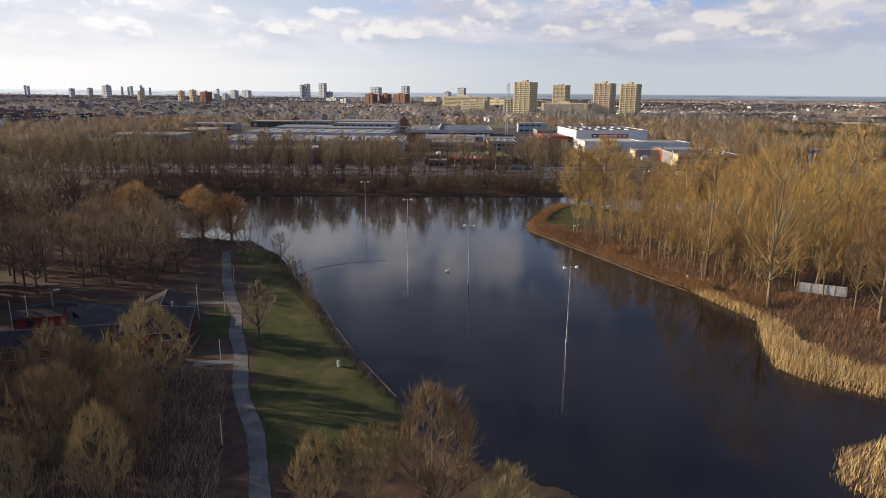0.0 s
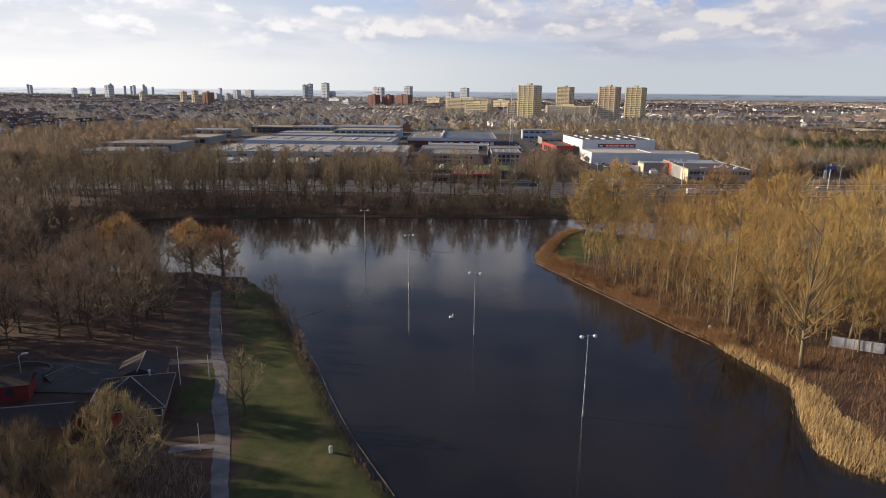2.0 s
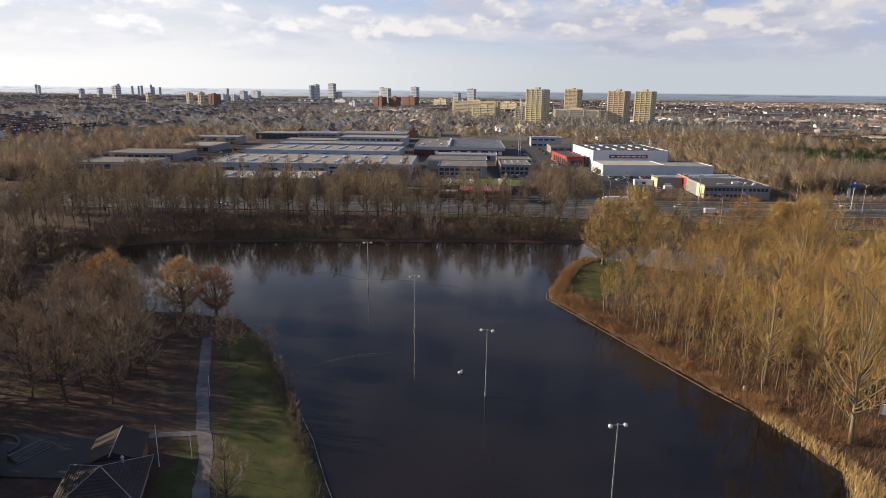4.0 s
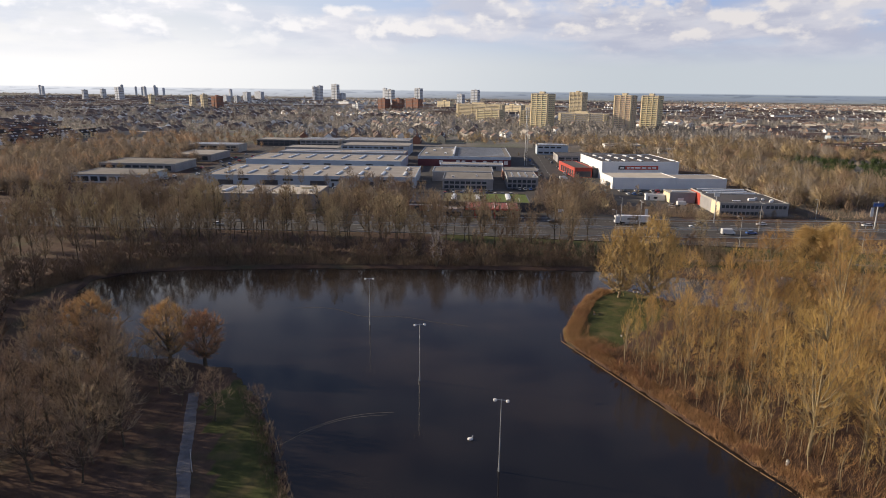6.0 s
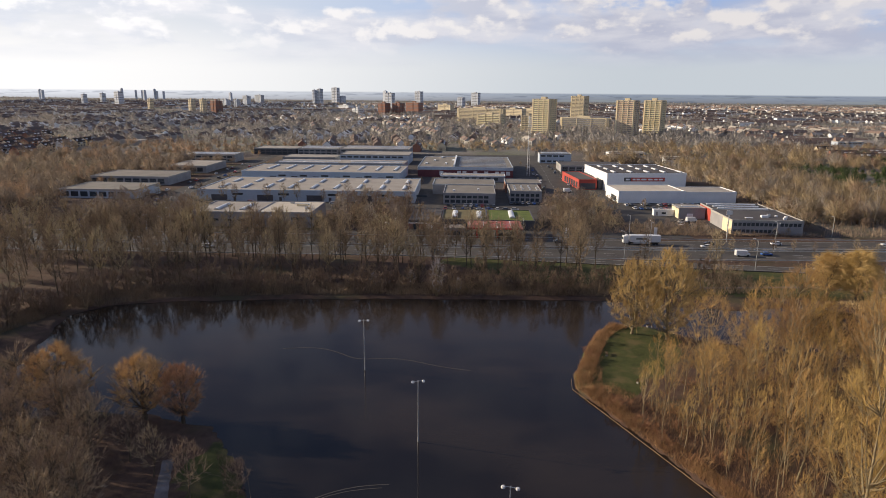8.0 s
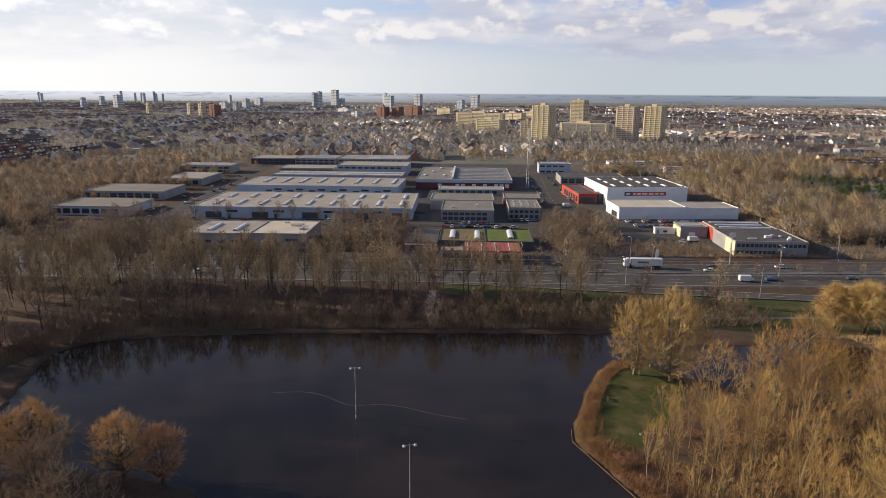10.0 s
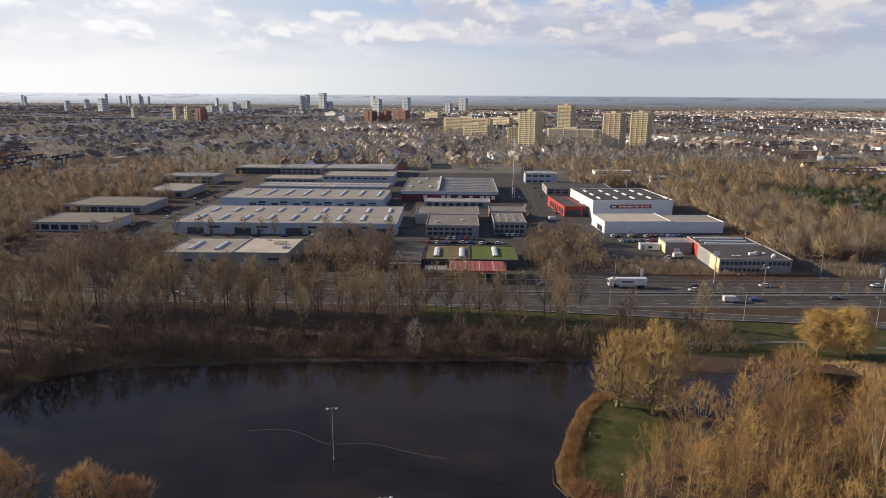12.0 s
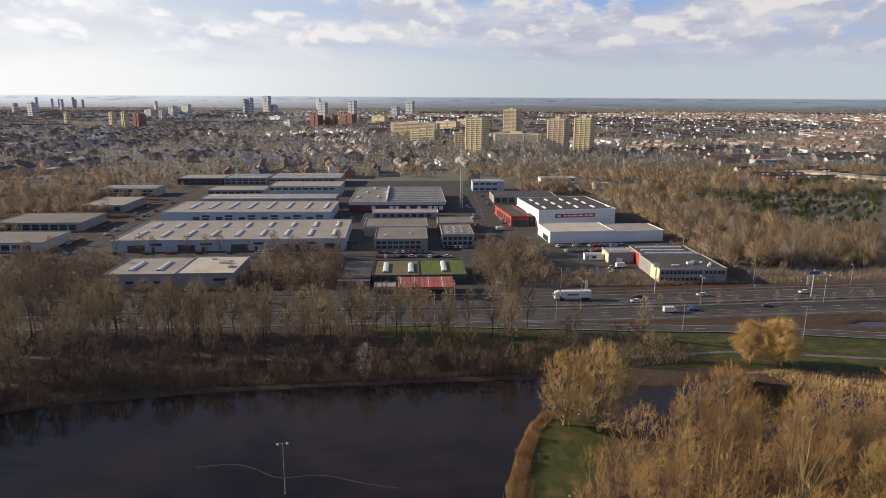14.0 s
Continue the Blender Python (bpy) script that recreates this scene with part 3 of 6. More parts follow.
grove = Grove()
for i in range(3):
    grove.add(("big", i), "broadleaf_tree", "tall bare broadleaf tree with golden-brown twigs", "trees on the peninsula", seed=10 + i, height=27, spread=8.6, bole=0.31, clear=0.18, limbs=26, boughs=110, branches=480, twigs=5600, twig=2.1, width=0.024, up=0.9, peak=0.62)
    grove.add(("mid", i), "broadleaf_tree", "bare broadleaf tree with golden-brown twigs", "trees on the peninsula", seed=20 + i, height=20, spread=4.4, bole=0.18, clear=0.2, limbs=13, boughs=46, branches=190, twigs=2300, twig=1.8, width=0.022, up=1.0, peak=0.55)
    grove.add(("thin", i), "young_tree", "slender bare young tree with pale trunk", "trees on the peninsula", seed=30 + i, height=12, spread=1.9, bole=0.10, clear=0.4, limbs=9, boughs=20, branches=50, twigs=420, twig=1.5, width=0.02, up=1.0, peak=0.55)
    grove.add(("park", i), "park_tree", "bare park tree with dark trunk and brown twigs", "trees in the park", seed=40 + i, height=13, spread=4.6, bole=0.22, clear=0.24, limbs=12, boughs=44, branches=170, twigs=1700, twig=1.5, width=0.042, up=0.6, bark="dark", leaf="brown")
    grove.add(("belt", i), "belt_tree", "tall bare tree of a waterside belt", "trees beyond the lake", seed=50 + i, height=20, spread=4.2, bole=0.2, clear=0.3, limbs=11, boughs=36, branches=130, twigs=1500, twig=2.1, width=0.055, up=1.6, peak=0.55, bark="dark", leaf="tan")
    grove.add(("thicket", i), "thicket_tree", "dense dark bare thicket tree", "trees beyond the lake", seed=60 + i, height=8, spread=2.9, bole=0.10, clear=0.05, stems=5, limbs=9, boughs=20, branches=70, twigs=640, twig=1.5, width=0.062, up=0.8, bark="dark", leaf="dark")
    grove.add(("shrub", i), "large_shrub", "large many-stemmed bare shrub with pale upright twigs", "shrubs by the path", seed=70 + i, height=11.5, spread=4.9, bole=0.08, clear=0.08, stems=17, limbs=26, boughs=90, branches=420, twigs=6400, twig=1.5, width=0.037, up=1.8, peak=0.55, bark="pale", leaf="olive")
    grove.add(("wood", i), "woodland_tree", "bare woodland tree with dull brown twigs", "trees beyond the motorway", seed=80 + i, height=13, spread=4.4, bole=0.18, clear=0.1, limbs=9, boughs=24, branches=80, twigs=900, twig=2.2, width=0.11, up=0.8, bark="dark", leaf=("brown", "grey", "tan")[i])
    # added out of view, with very wide twigs, to throw dense shade
    grove.add(("tall", i), "tall_tree", "tall dense tree added out of view to shade the park", "trees of the western wood", seed=110 + i, height=26, spread=7.0, bole=0.4, clear=0.08, limbs=16, boughs=50, branches=160, twigs=1100, twig=3.2, width=0.42, up=0.8, peak=0.45, bark="dark", leaf="brown")
    grove.add(("dome", i), "round_tree", "round-crowned bare tree with dense golden twigs", "trees on the peninsula", seed=120 + i, height=18, spread=6.5, bole=0.34, clear=0.06, limbs=30, boughs=150, branches=700, twigs=12000, twig=1.7, width=0.044, up=1.0, peak=0.5, leaf="straw")
    grove.add(("bramble", i), "bramble_bush", "low tangled red-brown bramble bush", "bushes on the bank", seed=100 + i, height=2.4, spread=1.4, bole=0.03, clear=0.05, stems=6, limbs=9, boughs=20, branches=60, twigs=420, twig=0.8, width=0.026, up=0.7, bark="dark", leaf="red")
for i in range(2):
    grove.add(("willow", i), "willow_tree", "round-crowned willow with orange-gold twigs", "willows at the shore", seed=90 + i, height=13, spread=4.7, bole=0.36, clear=0.14, limbs=26, boughs=120, branches=600, twigs=8000, twig=1.5, width=0.042, up=0.6, peak=0.5, bark="dark", leaf="orange" if i == 0 else "russet")
    grove.add(("orchard", i), "verge_willow", "drooping willow with bright ochre twigs", "willows by the verge", seed=96 + i, height=12, spread=5.0, bole=0.3, clear=0.2, limbs=22, boughs=80, branches=500, twigs=11000, twig=2.4, width=0.05, up=0.0, droop=0.75, peak=0.5, bark="dark", leaf="ochre")


grove.add(("pale", 0), "pale_tree", "small bare tree with pale grey twigs at the shore", "trees beyond the lake", seed=130, height=20, spread=4.4, bole=0.2, clear=0.1, stems=4, limbs=14, boughs=40, branches=130, twigs=1300, twig=2.0, width=0.06, up=0.6, bark="pale", leaf="pale")


def inside(poly, x, y):
    return bool(near_poly(np.array([x], float), np.array([y], float), poly)[0])


def scatter(poly, count, gap, rng, margin=0.6):
    """Places in a patch of land, no two nearer than gap."""
    xs, ys = [p[0] for p in poly], [p[1] for p in poly]
    out = []
    for _ in range(count * 12):
        x, y = rng.uniform(min(xs), max(xs)), rng.uniform(min(ys), max(ys))
        if inside(poly, x, y) and all((x - a) ** 2 + (y - b) ** 2 > gap * gap for a, b in out):
            if shore_distance(np.array([x]), np.array([y]))[0] > margin:
                out.append((x, y))
                if len(out) == count:
                    break
    return out


BANK = [(60, -14), (55, -22), (50, -35), (47, -46), (46.6, -51), (60, -81), (68, -99), (72, -107), (78, -118)]


def plant_all():
    rng = random.Random(5)
    # peninsula: trees at the shore, then the wood behind
    for key, x, y, s in [(("big", 0), 78.2, -97.5, 0.95), (("big", 1), 82, -117, 1.08), (("big", 2), 86.5, -98, 0.85), (("big", 0), 96.1, -39.4, 0.95), (("big", 2), 97, -124, 1.12), (("big", 1), 101, -62, 1.0),
                         (("dome", 0), 65.8, -18.5, 1.08), (("dome", 1), 74.0, -22, 1.28), (("dome", 2), 117, -64, 1.1), (("big", 0), 99, -36, 0.92),
                         (("big", 2), 116, -44, 1.0), (("big", 0), 120, -70, 1.0), (("big", 1), 110, -88, 1.05), (("big", 2), 92, -78, 0.9)]:
        grove.plant(key, x, y, s, rng)
    wood = [(66, -66), (72, -50), (80, -36), (90, -32), (120, -36), (160, -32), (165, -150), (112, -150), (91, -112), (81, -96)]
    for x, y in scatter(wood, 160, 4.5, rng, 2.5):
        k = rng.random()
        key = "mid" if k < 0.72 else "thin" if k < 0.86 else "big"
        grove.plant((key, rng.randrange(3)), x, y, rng.uniform(0.8, 1.12) * (0.75 if key == "big" else 1), rng)
    for x, y in scatter([(80, -50), (84, -38), (92, -32), (126, -36), (126, -56)], 16, 4.0, rng, 2.0):
        grove.plant(("mid", rng.randrange(3)), x, y, rng.uniform(0.8, 1.05), rng)
    edge = [(54, -61), (68, -40), (80, -42), (92, -80), (96, -112), (84, -116), (72, -101), (60, -76)]
    for x, y in scatter(edge, 120, 1.8, rng, 2.0):
        grove.plant(("thin", rng.randrange(3)), x, y, rng.uniform(0.6, 1.05), rng)
    for x, y in scatter([(58, -64), (70, -46), (84, -42), (120, -48), (130, -120), (100, -130), (86, -112), (70, -92)], 40, 3.2, rng, 2.0):
        grove.plant(("bramble", rng.randrange(3)), x, y, rng.uniform(0.8, 1.2), rng, 1.2)
    for a, b in zip(BANK, BANK[1:]):
        open_end = a[1] > -52 and b[1] > -52
        k = int((Vector(b) - Vector(a)).length / (6.5 if open_end else 3.6))
        for i in range(k):
            p = Vector(a).lerp(Vector(b), (i + rng.random()) / k)
            grove.plant(("bramble", rng.randrange(3)), p.x + rng.uniform(0.8, 3.2), p.y + rng.uniform(-0.4, 0.8), rng.uniform(0.5, 0.9) if open_end else rng.uniform(0.6, 1.2), rng, 1.3)
    # west shore and park
    for key, x, y, s in [(("willow", 0), -37.6, -69.8, 1.0), (("willow", 1), -30.2, -70, 0.88), (("willow", 0), -54.8, -68.5, 1.05), (("park", 1), -54, -84, 1.0), (("park", 0), -47, -79, 0.95), (("park", 2), -34, -97, 0.9), (("park", 1), -40, -86, 0.9),
                         (("park", 0), -19, -93, 0.8), (("park", 1), -11.5, -93, 0.55), (("park", 2), -2.5, -137, 0.78), (("park", 1), -30, -102, 0.9),
                         (("park", 2), -39, -95, 1.0), (("park", 0), -45, -104, 1.0), (("park", 2), -27, -88, 0.75), (("park", 0), -33, -84, 0.8),
                         (("shrub", 0), -10.5, -154, 0.97), (("shrub", 1), -17, -162, 1.0), (("shrub", 2), -7.5, -165, 0.85), (("shrub", 0), -13, -170, 0.9), (("shrub", 1), -24, -168, 1.0),
                         (("shrub", 2), -24, -159, 0.75), (("shrub", 0), -19, -177, 0.95), (("shrub", 1), -5, -176, 0.8), (("shrub", 2), -11, -180, 0.9), (("shrub", 0), -30, -165, 0.9), (("shrub", 1), -31, -176, 0.95), (("shrub", 2), 25, -175, 1.12), (("shrub", 1), -4.5, -171, 0.7), (("shrub", 2), -13, -158.5, 0.8), (("shrub", 0), -20.5, -154.5, 0.7), (("shrub", 0), 19, -176, 0.7), (("shrub", 1), 14.5, -177, 0.66), (("shrub", 2), 31, -180, 0.7)]:
        grove.plant(key, x, y, s, rng, (1.25 if x > 20 else 1.1 if y > -160 else 0.9) if key[0] == "shrub" else 1.2 if key[0] == "willow" else 1.0)
    park = [(-46, -74), (-32, -92), (-28, -112), (-44, -114), (-60, -130), (-66, -150), (-66, -100), (-60, -76)]
    for x, y in scatter(park, 46, 4.2, rng, 2.0):
        grove.plant(("park", rng.randrange(3)), x, y, rng.uniform(0.8, 1.1), rng)
    west = [(-62, -78), (-66, -98), (-112, -92), (-160, -100), (-160, -50), (-100, -45), (-82, -62)]
    for x, y in scatter(west, 34, 5.4, rng, 2.0):
        grove.plant(("park", rng.randrange(3)), x, y, rng.uniform(1.2, 1.65), rng)
    # unseen trees west of the park, added only for the shade they cast
    shade = [(-66, -112), (-58, -130), (-56, -150), (-56, -240), (-110, -240), (-110, -106)]
    for x, y in scatter(shade, 74, 4.6, rng, 2.0):
        grove.plant(("tall", rng.randrange(3)), x, y, rng.uniform(0.86, 1.06), rng)
    near = [(-24, -176), (-40, -152), (-60, -150), (-60, -200), (-30, -200)]
    for x, y in scatter(near, 9, 6.0, rng, 2.0):
        grove.plant(("shrub", rng.randrange(3)), x, y, rng.uniform(0.75, 1.0), rng)
    # belt beyond the lake
    belt = [(-150, -30), (-100, -30), (-96, 4), (-66, 14), (-30, 22), (68, 26), (74, 50), (20, 54), (-60, 57), (-150, 60)]
    for x, y in scatter([(-150, 40), (-60, 44), (20, 44), (62, 42), (66, 50), (20, 53), (-60, 55), (-150, 58)], 52, 3.6, rng, 1.0):
        grove.plant(("belt", rng.randrange(3)), x, y, rng.uniform(0.82, 1.1), rng)
    for x, y in scatter(belt, 125, 5.0, rng, 7.0):
        grove.plant(("belt", rng.randrange(3)), x, y, rng.uniform(0.76, 1.05), rng)
    rim = [(-110, -50), (-86, -10), (-66, 2), (-30, 7), (66, 12), (66, 30), (-30, 26), (-80, 20), (-110, -10)]
    for x, y in scatter(rim, 180, 2.5, rng, 0.3):
        grove.plant(("thicket", rng.randrange(3)), x, y, rng.uniform(0.65, 1.15), rng)
    for x, y in scatter([(-112, -30), (-97, -30), (-88, -52), (-70, -70), (-76, -78), (-104, -62), (-116, -40)], 34, 3.2, rng, 0.4):
        grove.plant(("thicket", rng.randrange(3)), x, y, rng.uniform(0.7, 1.2), rng)
    for x, y, s in ((-56, -67.5, 1.0), (-61, -70, 1.1), (-49, -74, 0.9), (-67, -66.5, 1.0)):
        grove.plant(("park", rng.randrange(3)), x, y, s, rng, 1.15)
    # by the verge
    for x, y, s in [(134, 17, 1.15), (141, 14, 1.3)]:
        grove.plant(("orchard", 0 if x < 138 else 1), x, y, s, rng)
    for x, y in scatter([(66, 15), (118, 20), (114, 42), (70, 50)], 22, 4.0, rng, 2.0):
        grove.plant(("thicket", rng.randrange(3)), x, y, rng.uniform(0.6, 1.1), rng)
    for x, y, s in [(107, 38, 0.8), (84, 40, 0.7)]:
        grove.plant(("belt", 1), x, y, s, rng)
    for i in range(15):
        grove.plant(("park", i % 3), 118 + 8.2 * i, 71.6 + 0.05 * 8.2 * i + rng.uniform(-0.4, 0.4), rng.uniform(0.32, 0.5), rng, 0.7)
    for x, y in ((64, 152), (70, 158), (88, 196), (66, 200), (71, 232), (69, 262), (90, 300), (68, 340), (92, 352), (66, 380), (-10, 250), (-6, 300), (-144, 205), (-146, 262), (-140, 330), (118, 172), (128, 116), (120, 112), (112, 108), (104, 110)):
        grove.plant(("wood", rng.randrange(3)), x, y, rng.uniform(0.4, 0.75), rng)
    # between the motorway and the halls
    for poly, count, gap in [([(-160, 99), (-106, 99), (-112, 150), (-160, 150)], 44, 4.8), ([(-104, 98), (-50, 98), (-50, 103.5), (-104, 103.5)], 18, 3.6),
                             ([(-46, 104), (-8, 104), (-8, 160), (-46, 166)], 42, 5.2), ([(57, 106), (92, 104), (94, 150), (88, 172), (68, 174), (58, 140)], 54, 4.4), ([(96, 101), (178, 104), (178, 106.5), (96, 106)], 16, 3.0), ([(94, 107), (134, 107), (132, 119), (112, 123), (94, 126)], 20, 3.4),
                             ([(178, 112), (240, 120), (300, 150), (300, 240), (230, 250), (205, 240), (184, 200)], 40, 7.0),
                             ([(-300, 96), (-165, 100), (-165, 138), (-300, 160)], 30, 8.0), ([(-300, 42), (-150, 40), (-150, 60), (-300, 60)], 16, 7.0)]:
        for x, y in scatter(poly, count, gap, rng):
            grove.plant(("wood", rng.randrange(3)), x, y, rng.uniform(0.65, 1.1) * (0.55 if -104 < x < -50 and y < 104 else 0.4 if x > 95 and y < 107 else 0.55 if 93 < x < 136 and y < 130 else 1.22 if x < 95 else 1), rng, 1.15)
    for x, y in scatter([(-166, 128), (-140, 150), (-150, 168), (-160, 215), (-215, 216), (-235, 250), (-235, 150)], 34, 5.0, rng):
        if not (-236 < x < -164 and (172 < y < 208 or y > 226)):
            grove.plant(("wood", rng.randrange(3)), x, y, rng.uniform(0.85, 1.25), rng, 1.15)
    for x, y, k in ((13.4, 9.5, 0.62), (4.7, 18, 0.5), (-7, 16, 0.45), (20, 12, 0.45)):
        grove.plant(("pale", 0), x, y, k, rng, 1.1)
    for i in range(11):
        grove.plant(("belt", i % 3), -126 + 11.5 * i + rng.uniform(-3, 3), 163.5 + rng.uniform(-2, 2), rng.uniform(0.55, 0.72), rng, 1.1)


plant_all()


# ---- lake lights ----
def lake_light(x, y, turn):
    ob = root("light_pole", pose(x, y, -0.6, 0, 0, turn), "tall grey floodlight pole standing in the lake", "light pole", "poles in the lake")
    part("pole", add_rod(rod((0, 0, -0.8), (0, 0, 1.4), 0.16, 0.15), (0, 0, 1.4), (0, 0, 12.5), 0.11, 0.06), STEEL, ob)
    cross = part("crossarm", add_rod(rod((-0.9, 0, 12.45), (0.9, 0, 12.45), 0.045, 0.045, 6), (0, 0, 12.3), (0, 0, 12.6), 0.09, 0.09), STEEL, ob)
    for s in (-1, 1):
        head = bmesh.new()
        bmesh.ops.create_cone(head, cap_ends=True, segments=10, radius1=0.3, radius2=0.16, depth=0.26,
                              matrix=Matrix.Translation((s * 0.95, -0.15, 12.5)) @ Euler((radians(35), 0, 0)).to_matrix().to_4x4())
        part("floodlight", head, PAINT["white"], cross, "pale floodlight head")
    return ob


first_pole = lake_light(0, -43.9, 8)
for x, y, a in ((14.6, -73.9, 15), (29.05, -104.2, -10), (43.6, -134.1, 12)):
    copy_thing(first_pole, pose(x, y, -0.6, 0, 0, a))


def float_marker():
    ob = root("mooring_buoy", pose(24.7, -95.3, 0.0), "small white mooring buoy floating on the lake", "buoy")
    bm = bmesh.new()
    bmesh.ops.create_uvsphere(bm, u_segments=12, v_segments=8, radius=0.38, matrix=Matrix.Translation((0, 0, 0.08)) @ Matrix.Diagonal((1.3, 1, 0.8, 1)))
    part("float", bm, PAINT["white"], ob)
    part("mooring_ring", rod((0.25, 0, 0.3), (0.4, 0, 0.75), 0.1, 0.07), PAINT["white"], ob)


float_marker()


# ---- buildings ----
def hall(name, label, x, y, w, d, h, turn=0.0, wall=None, roof=None, category="warehouse", skylights=(), openings=(), base=0.85, trim=None, ribs=()):
    """A flat-roofed building. openings: (side, from, to, low, high, glass, material); skylights: (u, v, across, along)."""
    ob = root(name, pose(x, y, base, 0, 0, turn), label, category)
    part("wall", box(0, 0, -0.5, w, d, h - 0.25, 0.03), wall, ob)
    deck = part("roof", box(0.3, 0.3, h - 0.3, w - 0.3, d - 0.3, h, 0.03), roof, ob)
    t = trim or wall
    for a in ((-0.12, -0.12, w + 0.12, 0.28), (-0.12, d - 0.28, w + 0.12, d + 0.12), (-0.12, 0.28, 0.28, d - 0.28), (w - 0.28, 0.28, w + 0.12, d - 0.28)):
        part("parapet", box(a[0], a[1], h - 0.55, a[2], a[3], h + 0.3, 0.02), t, ob)
    for u, v, lu, lv in skylights:
        bm = box(u, v, h - 0.05, u + lu, v + lv, h + 0.25)
        if lu < lv:
            r = bmesh.ops.create_cone(bm, cap_ends=True, segments=10, radius1=lu / 2, radius2=lu / 2, depth=lv,
                                      matrix=Matrix.Translation((u + lu / 2, v + lv / 2, h + 0.2)) @ Matrix.Diagonal((1, 1, 0.55, 1)) @ Euler((radians(90), 0, 0)).to_matrix().to_4x4())
        else:
            r = bmesh.ops.create_cone(bm, cap_ends=True, segments=10, radius1=lv / 2, radius2=lv / 2, depth=lu,
                                      matrix=Matrix.Translation((u + lu / 2, v + lv / 2, h + 0.2)) @ Matrix.Diagonal((1, 1, 0.55, 1)) @ Euler((0, radians(90), 0)).to_matrix().to_4x4())
        part("skylight", bm, SKYLIGHT, deck)
    for u, v, lu, lv, lz, mat in ribs:
        part("roof_unit", box(u, v, h - 0.02, u + lu, v + lv, h + lz, 0.02), mat, deck)
    for side, a, b, lo, hi, kind, mat in openings:
        e, g = 0.12, 0.06
        if side == "front":
            c = (a, -e, lo, b, g, hi)
        elif side == "left":
            c = (-e, a, lo, g, b, hi)
        elif side == "right":
            c = (w - g, a, lo, w + e, b, hi)
        else:
            c = (a, d - g, lo, b, d + e, hi)
        part(kind, box(*c, 0.02), mat, ob)
    return ob


def row(side, start, end, step, wide, lo, hi, kind, mat):
    out, u = [], start
    while u + wide <= end:
        out.append((side, u, u + wide, lo, hi, kind, mat))
        u += step
    return out


def spread(u0, u1, count, v, lu, lv):
    return [(u0 + (u1 - u0) * i / max(1, count - 1) - lu / 2, v, lu, lv) for i in range(count)]


def build_halls():
    hall("warehouse", "low grey warehouse hall with dark front wall", -104, 105, 30, 29, 6.6, 0, GREY_WALL, ROOF_GREY,
         skylights=[(8, 6, 2.2, 15), (20, 6, 2.2, 15)], openings=row("front", 3, 29, 6, 3.2, 2.6, 3.6, "window", GLASS))
    hall("warehouse", "low grey warehouse hall with pale roof and vents", -73.9, 104.6, 25, 29.5, 6.9, 0, GREY_WALL, ROOF_CREAM,
         ribs=[(14, 17, 5, 1.2, 1.0, CREAM), (14, 20, 5.5, 0.6, 0.8, STEEL), (20, 9, 1.2, 4, 0.9, STEEL), (9, 24, 2, 1, 0.7, STEEL)],
         openings=[("front", 16, 22, 3.6, 4.8, "window", GLASS), ("right", 5, 9, 0, 4, "door", DARK_WALL)])
    doors = []
    for u in (8, 34, 62, 90, 112):
        doors += [("front", u, u + 9, 0.2, 3.6, "loading_door", DARK_WALL), ("front", u + 12, u + 18, 3.4, 4.6, "window", GLASS), ("front", u + 12.5, u + 14, 0.0, 2.4, "door", DARK_WALL)]
    hall("warehouse", "long pale-blue industrial hall with rows of skylights", -131, 174, 123, 56, 6.2, 1.2, PALE_BLUE, ROOF_GREY,
         skylights=spread(10, 116, 9, 8, 2.0, 16) + spread(10, 116, 9, 33, 2.0, 14), openings=doors, trim=PALE_BLUE)
    doors = []
    for u in range(20, 108, 15):
        doors += [("front", u, u + 4.2, 0.2, 3.4, "loading_door", DARK_WALL), ("front", u + 6, u + 11, 3.2, 4.4, "window", GLASS), ("front", u + 6, u + 10.5, 0.4, 2.4, "window", GLASS)]
    hall("warehouse", "long pale-blue industrial hall with shop doors", -136, 259.5, 111, 46, 6.4, -0.8, PALE_BLUE, ROOF_GREY,
         skylights=spread(14, 105, 8, 14, 1.9, 26), openings=doors, trim=PALE_BLUE)
    hall("warehouse", "long grey hall with white roof bands", -128, 312, 100, 26, 7.0, 0, GREY_WALL, ROOF_GREY,
         ribs=[(2, 3, 46, 1.2, 0.5, WHITE), (2, 14, 46, 1.2, 0.5, WHITE), (58, 3, 40, 1.2, 0.6, WHITE), (56, 14, 42, 1.2, 0.6, WHITE)])
    docks = []
    for u in (16, 29, 33, 41, 49, 57, 61, 65):
        docks.append(("front", u, u + 2.8, 1.6, 4.4, "dock_door", PAINT["white"]))
    maroon = material("maroon_cladding", (0.10, 0.028, 0.035), (0.16, 0.05, 0.06), 0.6, 0.7)
    hall("distribution_hall", "dark maroon distribution hall with white dock doors", -16, 293, 70, 80, 7.2, 0, maroon, ROOF_MID, openings=docks + [("front", -0.1, 70.1, 5.2, 6.6, "fascia", PALE_BLUE)], trim=PALE_BLUE,
         ribs=[(26, 4, 1.2, 74, 1.6, WHITE)] + [(30, 8 + 9 * i, 36, 1.0, 0.5, STEEL) for i in range(8)] + [(4 + 5 * i, 20 + 24 * (i % 3), 1.6, 6, 0.8, WHITE) for i in range(5)])
    hall("low_shed", "low shed with a white roof edge", 2, 268, 45, 13, 4.2, 0, GREY_WALL, ROOF_GREY, trim=WHITE, category="shed",
         openings=row("front", 2, 44, 5, 3, 1, 3.2, "window", GLASS))
